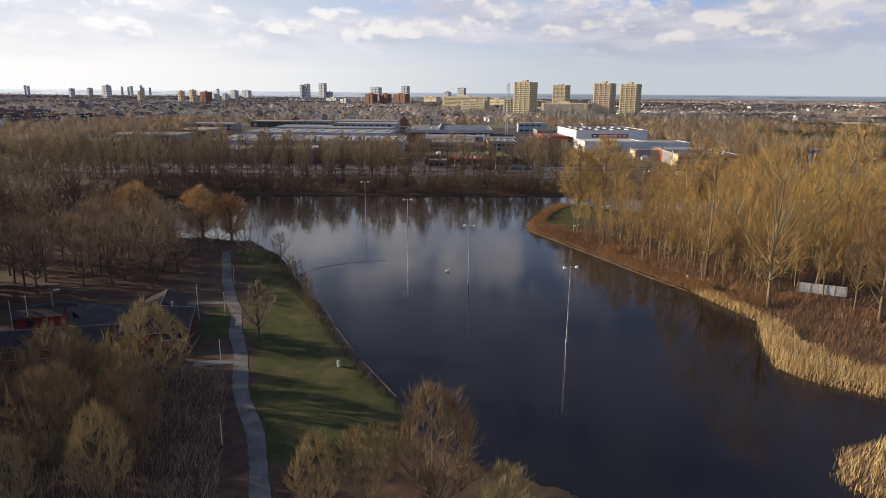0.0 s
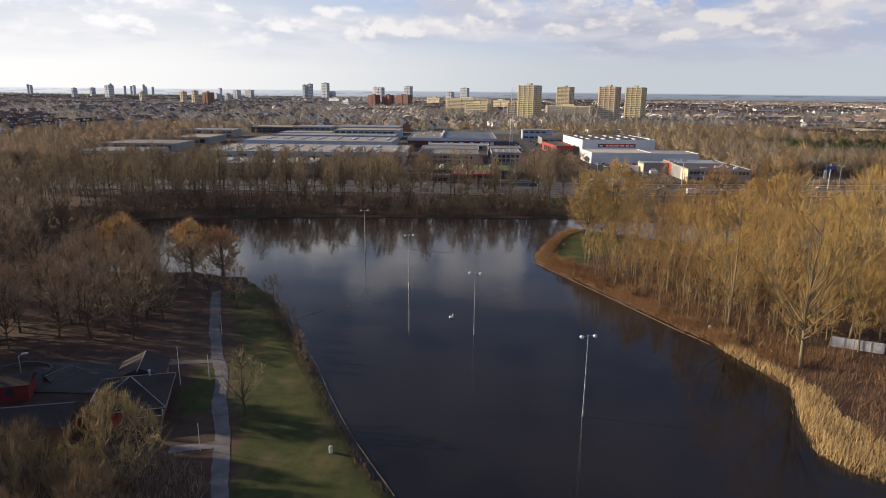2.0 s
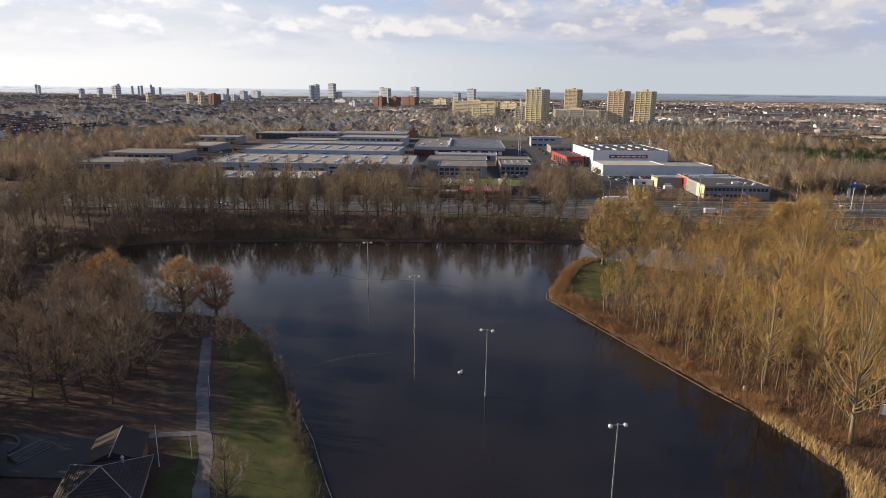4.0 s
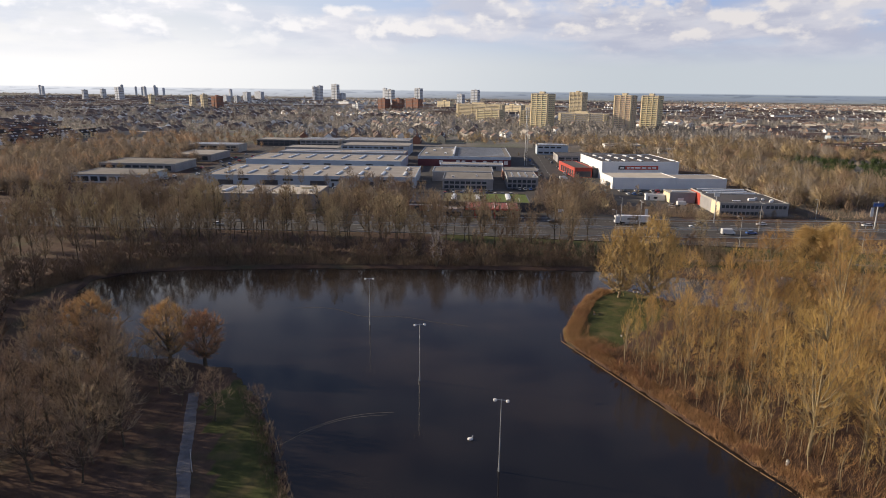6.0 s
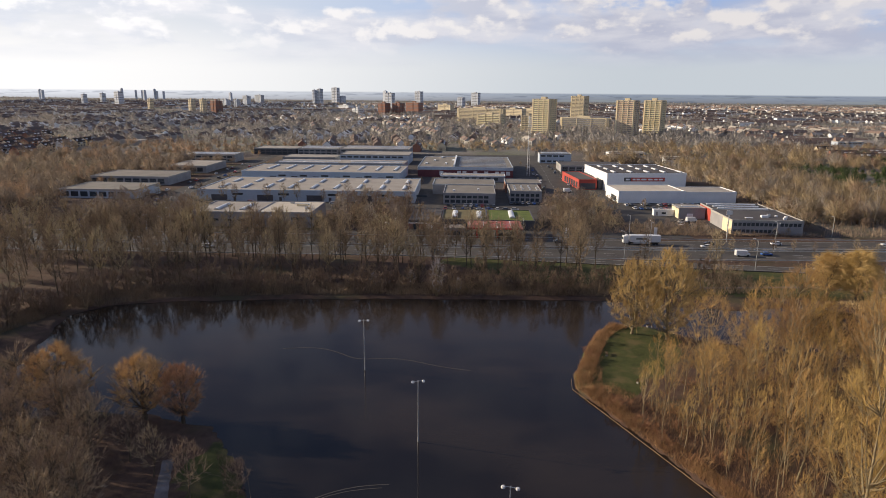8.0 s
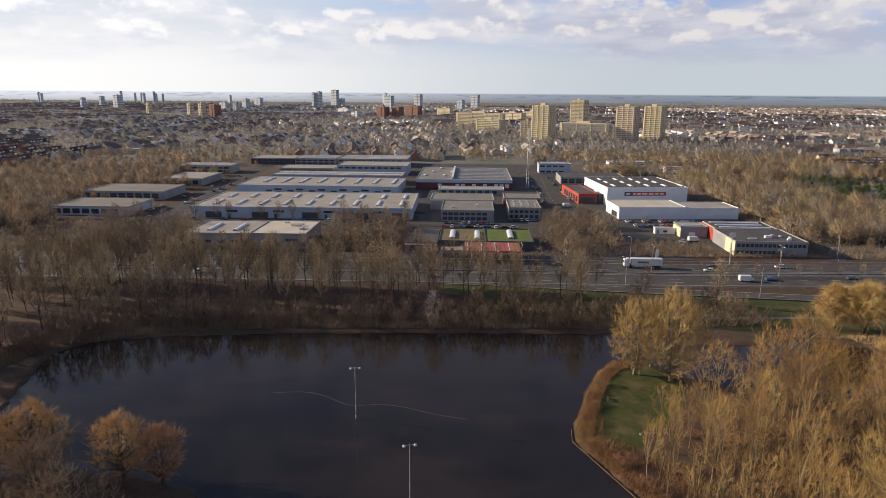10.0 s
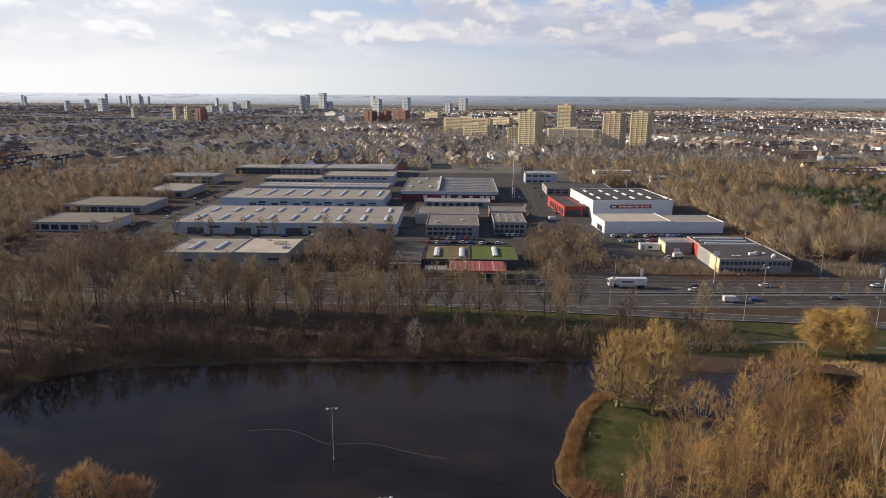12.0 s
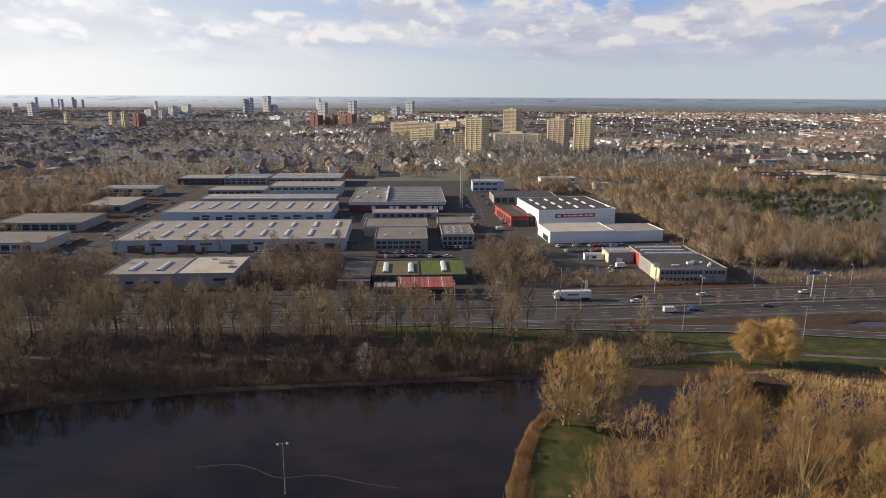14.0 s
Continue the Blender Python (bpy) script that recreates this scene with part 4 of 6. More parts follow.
    win = row("front", 1, 26, 3.1, 2.4, 0.8, 2.4, "window", GLASS) + row("front", 1, 26, 3.1, 2.4, 3.4, 4.8, "window", GLASS)
    hall("office_block", "grey flat-roofed business unit with window bands", 8, 175, 29, 33, 6.0, 0, GREY_WALL, ROOF_MID, "office building", openings=win,
         ribs=[(5, 8, 1.5, 1.5, 0.8, WHITE), (19, 14, 1.2, 2, 0.7, WHITE)])
    hall("low_shed", "grey flat-roofed industrial shed", 0, 209, 38, 26, 6.2, 0, GREY_WALL, ROOF_MID, "shed", trim=STEEL)
    hall("office_block", "grey flat-roofed business unit with roof vents", 45.5, 184, 18, 30, 6.3, 0, GREY_WALL, ROOF_MID, "office building",
         openings=row("front", 0.6, 17, 2.8, 2.0, 0.6, 2.4, "window", GLASS) + row("front", 0.6, 17, 2.8, 2.0, 3.4, 5.0, "window", GLASS) + row("left", 2, 28, 4, 2.4, 3.4, 5.0, "window", GLASS),
         ribs=[(3 + 4.2 * (i % 4), 6 + 7 * (i // 4), 1.0, 1.0, 0.7, WHITE) for i in range(11)])
    hall("low_shed", "brown brick flat-roofed shed", 44.8, 220, 22, 20, 6.0, 0, BRICK_RED, ROOF_MID, "shed", trim=GREY_WALL)
    # petrol station and its neighbours
    hall("green_roof_building", "low building with a sedum roof and barrel skylights", 31, 109, 21.5, 27, 4.0, 0, DARK_WALL, ROOF_GREEN, "shop", trim=DARK_WALL,
         skylights=[(10.5, 6, 2.6, 17)], openings=row("front", 1, 20, 3.3, 2.6, 0.6, 2.8, "window", GLASS))
    hall("green_roof_building", "low building with a dry sedum roof and barrel skylights", 10.2, 109, 20.6, 27, 4.0, 0, DARK_WALL, ROOF_BROWN, "shop", trim=DARK_WALL,
         skylights=[(4.5, 5, 2.6, 16), (16, 4, 2.6, 16)], openings=row("front", 1, 19, 3.3, 2.6, 0.6, 2.8, "window", GLASS))
    hall("dark_roof_shop", "low brick shop with dark roof and white fascia", -4.5, 106, 14, 31, 3.8, 0, BRICK_RED, ROOF_DARK, "shop", trim=DARK_WALL,
         openings=[("front", -0.1, 14.1, 2.6, 3.6, "fascia", WHITE), ("front", 2, 4.5, 0, 2.4, "window", GLASS), ("front", 8, 11, 0, 2.4, "window", WHITE)])
    c = root("petrol_canopy", pose(22, 87, 0.9), "red-roofed petrol station canopy on posts", "canopy")
    part("roof", box(0, 0, 4.3, 23.5, 16, 5.0, 0.06), RED_TILE, c)
    part("fascia", box(-0.12, -0.14, 4.35, 23.62, 0.0, 5.1, 0.02), PAINT["red"], c)
    for i in range(12):
        part("roof_rib", box(1 + 1.95 * i, 0.2, 4.98, 1.25 + 1.95 * i, 15.8, 5.12), PAINT["white"] if i % 3 == 0 else RED_WALL, c)
    for i in range(5):
        part("roof_rib", box(0.2, 1.5 + 3.1 * i, 4.98, 23.3, 1.7 + 3.1 * i, 5.09), CONCRETE, c)
    for u in (3, 11.7, 20.4):
        for v in (4, 12):
            part("post", rod((u, v, -0.3), (u, v, 4.4), 0.18, 0.18), STEEL, c)
            part("fuel_pump", box(u + 1, v - 0.4, -0.1, u + 1.9, v + 0.4, 1.7, 0.05), PAINT["red"], c)
    hall("kiosk", "small grey station kiosk", 12, 93, 9, 7, 3.4, 0, GREY_WALL, ROOF_GREY, "kiosk", openings=row("front", 0.5, 8.5, 2.6, 2.2, 0.5, 2.4, "window", GLASS))
    # white warehouses
    sky = [(6 + 11 * i, 6 + 15 * j, 1.8, 8) for j in range(3) for i in range(4 if j else 5)]
    w = hall("white_warehouse", "big white warehouse with dark roof and red sign", 109.8, 232.5, 51.5, 53, 11.3, 5.8, WHITE, ROOF_DARK, skylights=sky,
             openings=[("left", 20, 26, 0, 5, "loading_door", GREY_WALL)])
    sign = part("sign_board", box(15.5, -0.3, 6.4, 37.5, 0.02, 8.8, 0.03), RED_WALL, w, "red sign board with pale lettering bars")
    part("sign_board", box(11, -0.3, 6.4, 15.4, 0.02, 8.8, 0.03), DARK_WALL, w, "dark sign board")
    for i, (u, l) in enumerate(((16.5, 1.8), (19, 2.4), (22, 3.5), (26.5, 3.0), (30.5, 2.2), (33.5, 2.6), (12, 2.5))):
        part("lettering_bar", box(u, -0.36, 7.1, u + l, -0.28, 8.1), WHITE, sign)
    w2 = hall("white_warehouse", "long low white warehouse with pale roof", 107.4, 187.4, 38, 26, 6.7, 4.2, WHITE, ROOF_CREAM,
              openings=[("left", 4, 14, 0.3, 3.4, "window", GLASS)])
    hall("white_warehouse", "long low white warehouse with grey roof", 145.4, 190.3, 30, 21, 6.3, 4.2, WHITE, ROOF_GREY)
    hall("red_fronted_shop", "red-clad shop building with dark roof", 93, 238, 12, 44, 6.4, 6, RED_WALL, ROOF_DARK, "shop", trim=RED_WALL,
         openings=row("left", 3, 40, 6, 4, 0.8, 4.6, "window", GLASS) + [("front", 1, 11, 0.3, 4.2, "door", DARK_WALL)])
    hall("dark_shop", "dark flat-roofed shop extension", 105.6, 240, 6, 40, 6.0, 6, DARK_WALL, ROOF_DARK, "shop", skylights=[(2, 10, 1.5, 7)])
    # offices by the motorway
    o = hall("office_building", "two-storey grey office with white window bands", 139.7, 107, 31, 27, 6.3, -0.5, GREY_WALL, ROOF_DARK, "office building", trim=CONCRETE,
             openings=row("front", 0.8, 20, 1.9, 1.4, 0.9, 2.3, "window", GLASS) + row("front", 0.8, 20, 1.9, 1.4, 3.9, 5.3, "window", GLASS)
             + row("front", 21, 30, 1.9, 1.4, 3.9, 5.3, "window", GLASS) + [("left", 0, 11, -0.2, 6.2, "gable_wall", CREAM), ("left", 3.5, 5, 0.3, 4.8, "window", GLASS)],
             ribs=[(16, 8, 3, 1.6, 1.0, WHITE), (19.5, 10, 1.2, 1.2, 1.2, STEEL), (8, 6, 3.5, 1.0, 0.3, WHITE), (24, 4, 1.5, 1, 0.8, WHITE), (26, 7, 1.0, 1, 0.9, WHITE), (23, 10, 1, 1, 0.7, WHITE)])
    hall("office_building", "grey workshop with white roof strips and red end wall", 141, 134.6, 29, 18, 6.3, -0.5, GREY_WALL, ROOF_DARK, "workshop", trim=CONCRETE,
         skylights=[(3, 2, 24, 1.4), (3, 8, 22, 1.4), (2, 14, 24, 1.4)], openings=[("left", 0, 17.5, -0.2, 6.0, "gable_wall", RED_WALL)])
    hall("office_building", "low grey workshop with cream end wall", 127.5, 142.5, 13, 12, 5.3, 0, GREY_WALL, ROOF_GREY, "workshop", skylights=[(2, 4, 9, 1.2)],
         openings=[("left", 0.2, 11.6, -0.2, 5.1, "gable_wall", CREAM), ("front", 4, 7, 0, 2.6, "door", WHITE)])
    hall("site_cabin", "white portable site cabin", 117, 149, 10, 3, 3.0, 0, WHITE, ROOF_CREAM, "cabin", openings=[("front", 1, 2, 0.2, 2.2, "door", GREY_WALL), ("front", 4, 6, 1, 2, "window", GLASS)])
    # halls farther back and to the west
    for x, y, w, d, h, wall, roof, label in [
            (-226, 230, 52, 34, 5.4, GREY_WALL, ROOF_MID, "grey flat-roofed industrial hall"), (-212, 176, 44, 30, 5.0, PALE_BLUE, ROOF_MID, "pale flat-roofed industrial hall"),
            (-228, 372, 46, 22, 6.5, CONCRETE, ROOF_GREY, "white two-storey office block"),
            (-206, 296, 30, 40, 5.2, GREY_WALL, ROOF_GREY, "low grey industrial hall"), (-190, 446, 42, 30, 6.0, DARK_WALL, ROOF_GREY, "dark flat-roofed industrial hall"), (-146, 444, 40, 34, 6.4, GREY_WALL, ROOF_GREY, "low grey industrial hall with white roof bands"),
            (-102, 433, 66, 40, 7.5, GREY_WALL, ROOF_GREY, "grey industrial hall with white roof bands"), (-140, 372, 46, 26, 5.2, GREY_WALL, ROOF_GREY, "low grey industrial hall"),
            (-90, 372, 60, 34, 8.0, PALE_BLUE, ROOF_GREY, "pale flat-roofed industrial hall"), (84, 398, 28, 16, 8.4, PALE_BLUE, ROOF_GREY, "pale blue two-storey office"), (152, 432, 34, 14, 7.4, WHITE, ROOF_CREAM, "small white flat-roofed office"),
            (193, 392, 13, 10, 7.4, WHITE, ROOF_CREAM, "small white flat-roofed house"), (94, 330, 50, 30, 5.5, GREY_WALL, ROOF_DARK, "low grey industrial hall"),
            (448, 592, 29, 14, 9, PALE_BLUE, ROOF_GREY, "pale blue flat-roofed school block"), (700, 1300, 62, 16, 12, WHITE, ROOF_GREY, "long white apartment block")]:
        wins = row("front", 1, w - 1, 5.5, 4.2, h - 2.6, h - 1.2, "window", GLASS) + row("front", 1, w - 1, 5.5, 4.2, 1, 2.6, "window", GLASS)
        ribs = [(2, d * k, w - 4, 1.2, 0.5, WHITE) for k in (0.25, 0.55, 0.8)] if "bands" in label or "two-storey" in label else []
        hall("industrial_hall", label, x, y, w, d, h, 0, wall, roof, "industrial hall", openings=wins, ribs=ribs, trim=CONCRETE)
    hall("school_building", "long cream school building", 426, 472, 110, 16, 9.5, -56, CREAM, ROOF_GREY, "school", trim=CONCRETE,
         openings=row("front", 2, 108, 7, 5, 5.6, 7.2, "window", GLASS))


build_halls()


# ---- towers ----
# concrete paled towards blue, so the wall colour carries the haze
HAZED_CONCRETE = material("pale_blue_concrete", (0.50, 0.54, 0.60), (0.58, 0.62, 0.68), 0.1, 0.9)
# glass tint lightened in place of reflected sky and haze
TOWER_GLASS = glass_material("curtained_window_glass", (0.13, 0.13, 0.13))


def tower(label, x, y, side, h, turn, wall, band, floors, group="tower flats", deep=None, name="apartment_tower", balconies=True):
    """A tower of flats: a core, and on each floor balcony bands and window strips round it."""
    ob = root(name, pose(x, y, 0.6, 0, 0, turn), label, "apartment block", group)
    a, b = side / 2, (deep or side) / 2
    part("wall", box(-a, -b, -0.6, a, b, h, 0.2), wall, ob)
    top = part("roof", box(-a * 0.94, -b * 0.94, h - 0.1, a * 0.94, b * 0.94, h + 0.6, 0.1), ROOF_GREY, ob)
    part("lift_house", box(-a * 0.35, -b * 0.3, h + 0.5, a * 0.2, b * 0.3, h + 3.4, 0.1), wall, top)
    step = h / max(1, floors)
    for i in range(floors):
        z = i * step
        if balconies:
            part("balcony_band", add_box(box(-a - 0.7, -b * 0.92, z + 0.1, a + 0.7, b * 0.92, z + step * 0.42), -a * 0.92, -b - 0.7, z + 0.11, a * 0.92, b + 0.7, z + step * 0.42 - 0.01), band, ob)
        part("window_strip", add_box(box(-a - 0.06, -b * 0.86, z + step * 0.5, a + 0.06, b * 0.86, z + step * 0.78), -a * 0.86, -b - 0.06, z + step * 0.51, a * 0.86, b + 0.06, z + step * 0.77), TOWER_GLASS, ob)
    for s in (-0.92, -0.3, 0.3, 0.92) if balconies else (0.1,):
        part("pier", box(s * a - 0.5, -b - 0.9, -0.5, s * a + 0.5, b + 0.9, h + 0.3), wall, ob)
        part("pier", box(-a - 0.9, s * b - 0.5, -0.5, a + 0.9, s * b + 0.5, h + 0.3), wall, ob)
    return ob


YELLOW = material("yellow_balcony_panels", (0.68, 0.60, 0.36), (0.80, 0.73, 0.50), 0.3, 0.8)
PINK = material("pinkish_balcony_panels", (0.62, 0.46, 0.34), (0.74, 0.57, 0.44), 0.3, 0.8)
tower("tall yellow-panelled tower of flats", 128, 775, 26, 53, -30, CREAM, YELLOW, 19)
tower("tall pinkish-panelled tower of flats", 245, 765, 25, 52, -30, CREAM, PINK, 19)
tower("tall cream-panelled tower of flats", 296, 812, 25, 52, -30, CREAM, YELLOW, 19)
tower("tall cream tower of flats", 262, 1290, 30, 56, -30, CREAM, CREAM, 19)
tower("long low apartment slab with flat roof", 222, 975, 86, 20, -28, CREAM, GREY_WALL, 6, "slab flats", 16, "apartment_slab")
tower("long gallery flat with cream balconies", 42, 1216, 108, 29, -28, CREAM, CREAM, 10, "slab flats", 14, "apartment_slab")
tower("yellow-panelled gallery flat block", 58, 1062, 50, 22, -28, CREAM, YELLOW, 7, "slab flats", 14, "apartment_slab")
tower("narrow cream apartment slab", 114, 885, 18, 26, -20, CREAM, CREAM, 9, "slab flats", 14, "apartment_slab")
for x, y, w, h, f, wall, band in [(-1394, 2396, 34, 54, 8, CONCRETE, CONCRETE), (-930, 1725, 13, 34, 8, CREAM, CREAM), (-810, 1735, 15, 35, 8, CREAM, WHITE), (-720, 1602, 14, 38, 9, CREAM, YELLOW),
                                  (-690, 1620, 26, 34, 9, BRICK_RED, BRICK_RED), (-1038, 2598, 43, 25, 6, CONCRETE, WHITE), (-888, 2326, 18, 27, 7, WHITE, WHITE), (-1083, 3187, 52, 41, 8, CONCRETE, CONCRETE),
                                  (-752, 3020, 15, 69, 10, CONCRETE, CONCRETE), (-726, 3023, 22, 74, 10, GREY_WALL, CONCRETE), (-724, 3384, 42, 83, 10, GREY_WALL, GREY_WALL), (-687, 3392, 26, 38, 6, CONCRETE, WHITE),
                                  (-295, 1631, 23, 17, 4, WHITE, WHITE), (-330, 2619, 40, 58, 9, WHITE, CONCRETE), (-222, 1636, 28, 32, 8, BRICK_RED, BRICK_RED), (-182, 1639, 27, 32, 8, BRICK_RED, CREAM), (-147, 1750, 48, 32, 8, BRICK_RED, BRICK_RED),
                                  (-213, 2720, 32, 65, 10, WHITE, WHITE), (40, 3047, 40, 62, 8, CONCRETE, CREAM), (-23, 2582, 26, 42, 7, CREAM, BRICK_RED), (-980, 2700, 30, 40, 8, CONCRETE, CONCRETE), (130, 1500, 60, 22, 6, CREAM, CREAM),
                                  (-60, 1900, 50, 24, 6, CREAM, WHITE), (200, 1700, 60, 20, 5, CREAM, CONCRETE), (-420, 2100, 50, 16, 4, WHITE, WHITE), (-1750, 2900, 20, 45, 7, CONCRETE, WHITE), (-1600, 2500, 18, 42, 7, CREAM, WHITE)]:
    # beyond 2300 m the walls take the haze colour, not their own
    tower("distant block of flats in the town", x, y, w, h, -35, HAZED_CONCRETE if y > 2300 else wall, HAZED_CONCRETE if y > 2300 else band, f, "distant flats", min(w, 22), balconies=False)


# ---- reeds, undergrowth, banks ----
def blade_field(name, label, category, patches, mat, seed, tall, width, lean, zone=None):
    """Many upright blades over patches of (polygon, count)."""
    rng = np.random.default_rng(seed)
    base = []
    for poly, count in patches:
        p = np.array(poly, float)
        got = 0
        while got < count:
            q = rng.uniform(p.min(0), p.max(0), (count * 3, 2))
            ok = near_poly(q[:, 0], q[:, 1], poly)
            if zone:
                d = shore_distance(q[:, 0], q[:, 1])
                ok &= (d > zone[0]) & (d < zone[1])
            q = q[ok][:count - got]
            base.append(q)
            got += len(q)
    base = np.concatenate(base)
    clump = 0.75 + 0.3 * waver(base[:, 0], base[:, 1], 1.6)
    z = ground_height(base[:, 0], base[:, 1]) - 0.1
    b = np.column_stack([base, z])
    h = tall * clump * (0.6 + 0.5 * rng.random(len(b)))
    t = b + np.column_stack([rng.normal(0, lean, len(b)) * h + 0.12 * h, rng.normal(0, lean, len(b)) * h, h])
    v, f = slivers(b, t, np.full(len(b), width) * (0.6 + 0.8 * rng.random(len(b))), rng)
    return tagged(new(name, mesh_from(name, v, f, mat)), label, category, kind="stuff")


blade_field("reed_bed", "dense dry tan reeds along the shore", "reeds",
            [([(71, -106), (77, -124), (74, -131), (71, -142), (73, -147), (81, -152), (104, -162), (104, -154), (86, -146), (80, -140), (79.5, -131), (80, -126), (75.5, -112)], 13000),
             ([(64, -169), (68, -163), (74, -161), (96, -165), (98, -173), (84, -190), (68, -184)], 9000),
             ([(122, 10), (134, 9), (139, 2), (162, -7), (200, -9), (240, -12), (240, 2), (172, 6), (144, 12)], 12000)], REED, 3, 1.9, 0.075, 0.22, (-1.2, 40))
blade_field("undergrowth", "reddish-brown brambles and dead stems under the trees", "undergrowth",
            [([(46, -53), (50, -36), (60, -14), (64, -10), (60, -20), (54, -36), (52, -52)], 2600),
             ([(46, -52), (60, -82), (72, -108), (80, -118), (90, -112), (82, -92), (66, -62), (54, -50)], 15000),
             ([(75.5, -112), (80, -126), (79.5, -131), (80, -140), (86, -146), (104, -154), (112, -146), (92, -112), (84, -108)], 7000),
             ([(66, -62), (82, -92), (92, -124), (110, -146), (140, -146), (140, -40), (90, -36)], 16000)], LITTER, 4, 1.9, 0.05, 0.33, (0.2, 60))
blade_field("bank_brush", "dark brush and dead grass on the lake bank", "undergrowth",
            [([(-100, -45), (-90, -10), (-66, 2), (-30, 8), (66, 13), (70, 26), (-30, 24), (-80, 20), (-108, -10)], 36000)], TWIG["dark"], 6, 2.2, 0.08, 0.35, (-0.3, 14))
blade_field("bank_weeds", "low dead weeds along the bank", "undergrowth", [([(-14, -84), (-6, -98), (0, -112), (6, -126), (13, -140), (20, -153), (17, -154), (4, -128), (-12, -96), (-20, -80)], 3500)], TWIG["dark"], 9, 0.9, 0.05, 0.35, (-0.1, 4))
blade_field("scrub", "dense brown scrub between the shrubs", "undergrowth",
            [([(-34, -152), (-8, -148), (-3, -150), (2, -166), (6, -178), (0, -192), (-40, -192)], 14000)], TWIG["brown"], 11, 2.4, 0.045, 0.3, (0.5, 90))
blade_field("hedge_scrub", "dense brown scrub and young growth by the motorway", "undergrowth",
            [([(-46, 103), (-6, 103), (-6, 158), (-46, 164)], 5000), ([(56, 105), (93, 104), (95, 150), (88, 172), (68, 174), (57, 140)], 5000), ([(-160, 98), (-106, 98), (-112, 150), (-160, 150)], 4500),
             ([(66, 14), (118, 19), (114, 40), (72, 47)], 4000), ([(178, 103), (300, 112), (300, 160), (200, 150)], 5000), ([(96, 101), (178, 104), (178, 106.5), (96, 106)], 1600), ([(176, 150), (200, 150), (200, 240), (176, 240)], 2500), ([(94, 106.5), (136, 106.5), (134, 120), (112, 124), (94, 127)], 2200)],
            TWIG["brown"], 13, 2.8, 0.13, 0.4, (1.0, 900))
blade_field("bank_scrub", "continuous red-brown scrub on the peninsula bank", "undergrowth",
            [([(62, -8), (55, -18), (48, -34), (43, -50), (58, -82), (72, -112), (82, -118), (72, -96), (54, -56), (54, -40), (58, -24), (66, -14)], 15000)], TWIG["red"], 7, 1.5, 0.06, 0.32, (0.2, 4.0))
blade_field("rough_grass", "short winter grass", "grass", [(GRASS_AREAS[0], 16000), (GRASS_AREAS[1], 12000)], GRASS_BLADES, 8, 0.22, 0.06, 0.5, (0.5, 40))


def bank_edging(name, points, label, mat):
    """Boards on edge with stakes, along the waterline."""
    ob = tagged(new(name), label, "edging", kind="structure")
    me = box(-1.25, -0.05, -0.5, 1.25, 0.05, 0.14, 0.02)
    mesh = bpy.data.meshes.new("board")
    me.to_mesh(mesh)
    me.free()
    mesh.materials.append(mat)
    for a, b in zip(points, points[1:]):
        a, b = Vector(a), Vector(b)
        k = max(1, round((b - a).length / 2.5))
        for i in range(k):
            p = a.lerp(b, (i + 0.5) / k)
            o = new("board", mesh)
            o.parent = ob
            o.matrix_basis = pose(p.x, p.y, 0.03 * math.sin(i * 2.1), 0, 0, math.degrees(math.atan2(b.y - a.y, b.x - a.x)) + math.sin(i * 1.7))
    return ob


bank_edging("edging_1", [(46.2, -46), (45.6, -51), (59.4, -81.3), (67.4, -99.3), (71.4, -107)], "weathered timber boards edging the bank", TIMBER)
bank_edging("edging_2", [(19.4, -153.3), (12.5, -140.8), (7.5, -129.8), (3.5, -119.8), (-2.5, -107.8), (-8.5, -94.8), (-13.5, -83.6)], "dark timber boards edging the bank", BARK["dark"])


def waterside_brush(x, y, s, key, rng):
    grove.plant((key, rng.randrange(3)), x, y, s, rng)


brush_rng = random.Random(12)
for x, y in [(-3.6, -104), (-1.5, -108), (-0.2, -112), (1.5, -117), (-6.5, -98), (2.6, -120.5)]:
    waterside_brush(x - 1.5, y, brush_rng.uniform(0.4, 0.6), "thicket", brush_rng)


# ---- the pavilion and its yard ----
def gable_mesh(x0, y0, x1, y1, z0, z1, over=0.4, along="x"):
    bm = bmesh.new()
    if along == "x":
        m = (y0 + y1) / 2
        pts = [(x0 - over, y0 - over, z0), (x1 + over, y0 - over, z0), (x1 + over, y1 + over, z0), (x0 - over, y1 + over, z0), (x0 - over, m, z1), (x1 + over, m, z1)]
        faces = [(0, 1, 5, 4), (2, 3, 4, 5), (0, 4, 3), (1, 2, 5), (0, 3, 2, 1)]
    else:
        m = (x0 + x1) / 2
        pts = [(x0 - over, y0 - over, z0), (x1 + over, y0 - over, z0), (x1 + over, y1 + over, z0), (x0 - over, y1 + over, z0), (m, y0 - over, z1), (m, y1 + over, z1)]
        faces = [(0, 4, 5, 3), (1, 2, 5, 4), (0, 1, 4), (2, 3, 5), (0, 3, 2, 1)]
    vs = [bm.verts.new(p) for p in pts]
    for f in faces:
        bm.faces.new([vs[i] for i in f])
    bmesh.ops.recalc_face_normals(bm, faces=bm.faces)
    return bm


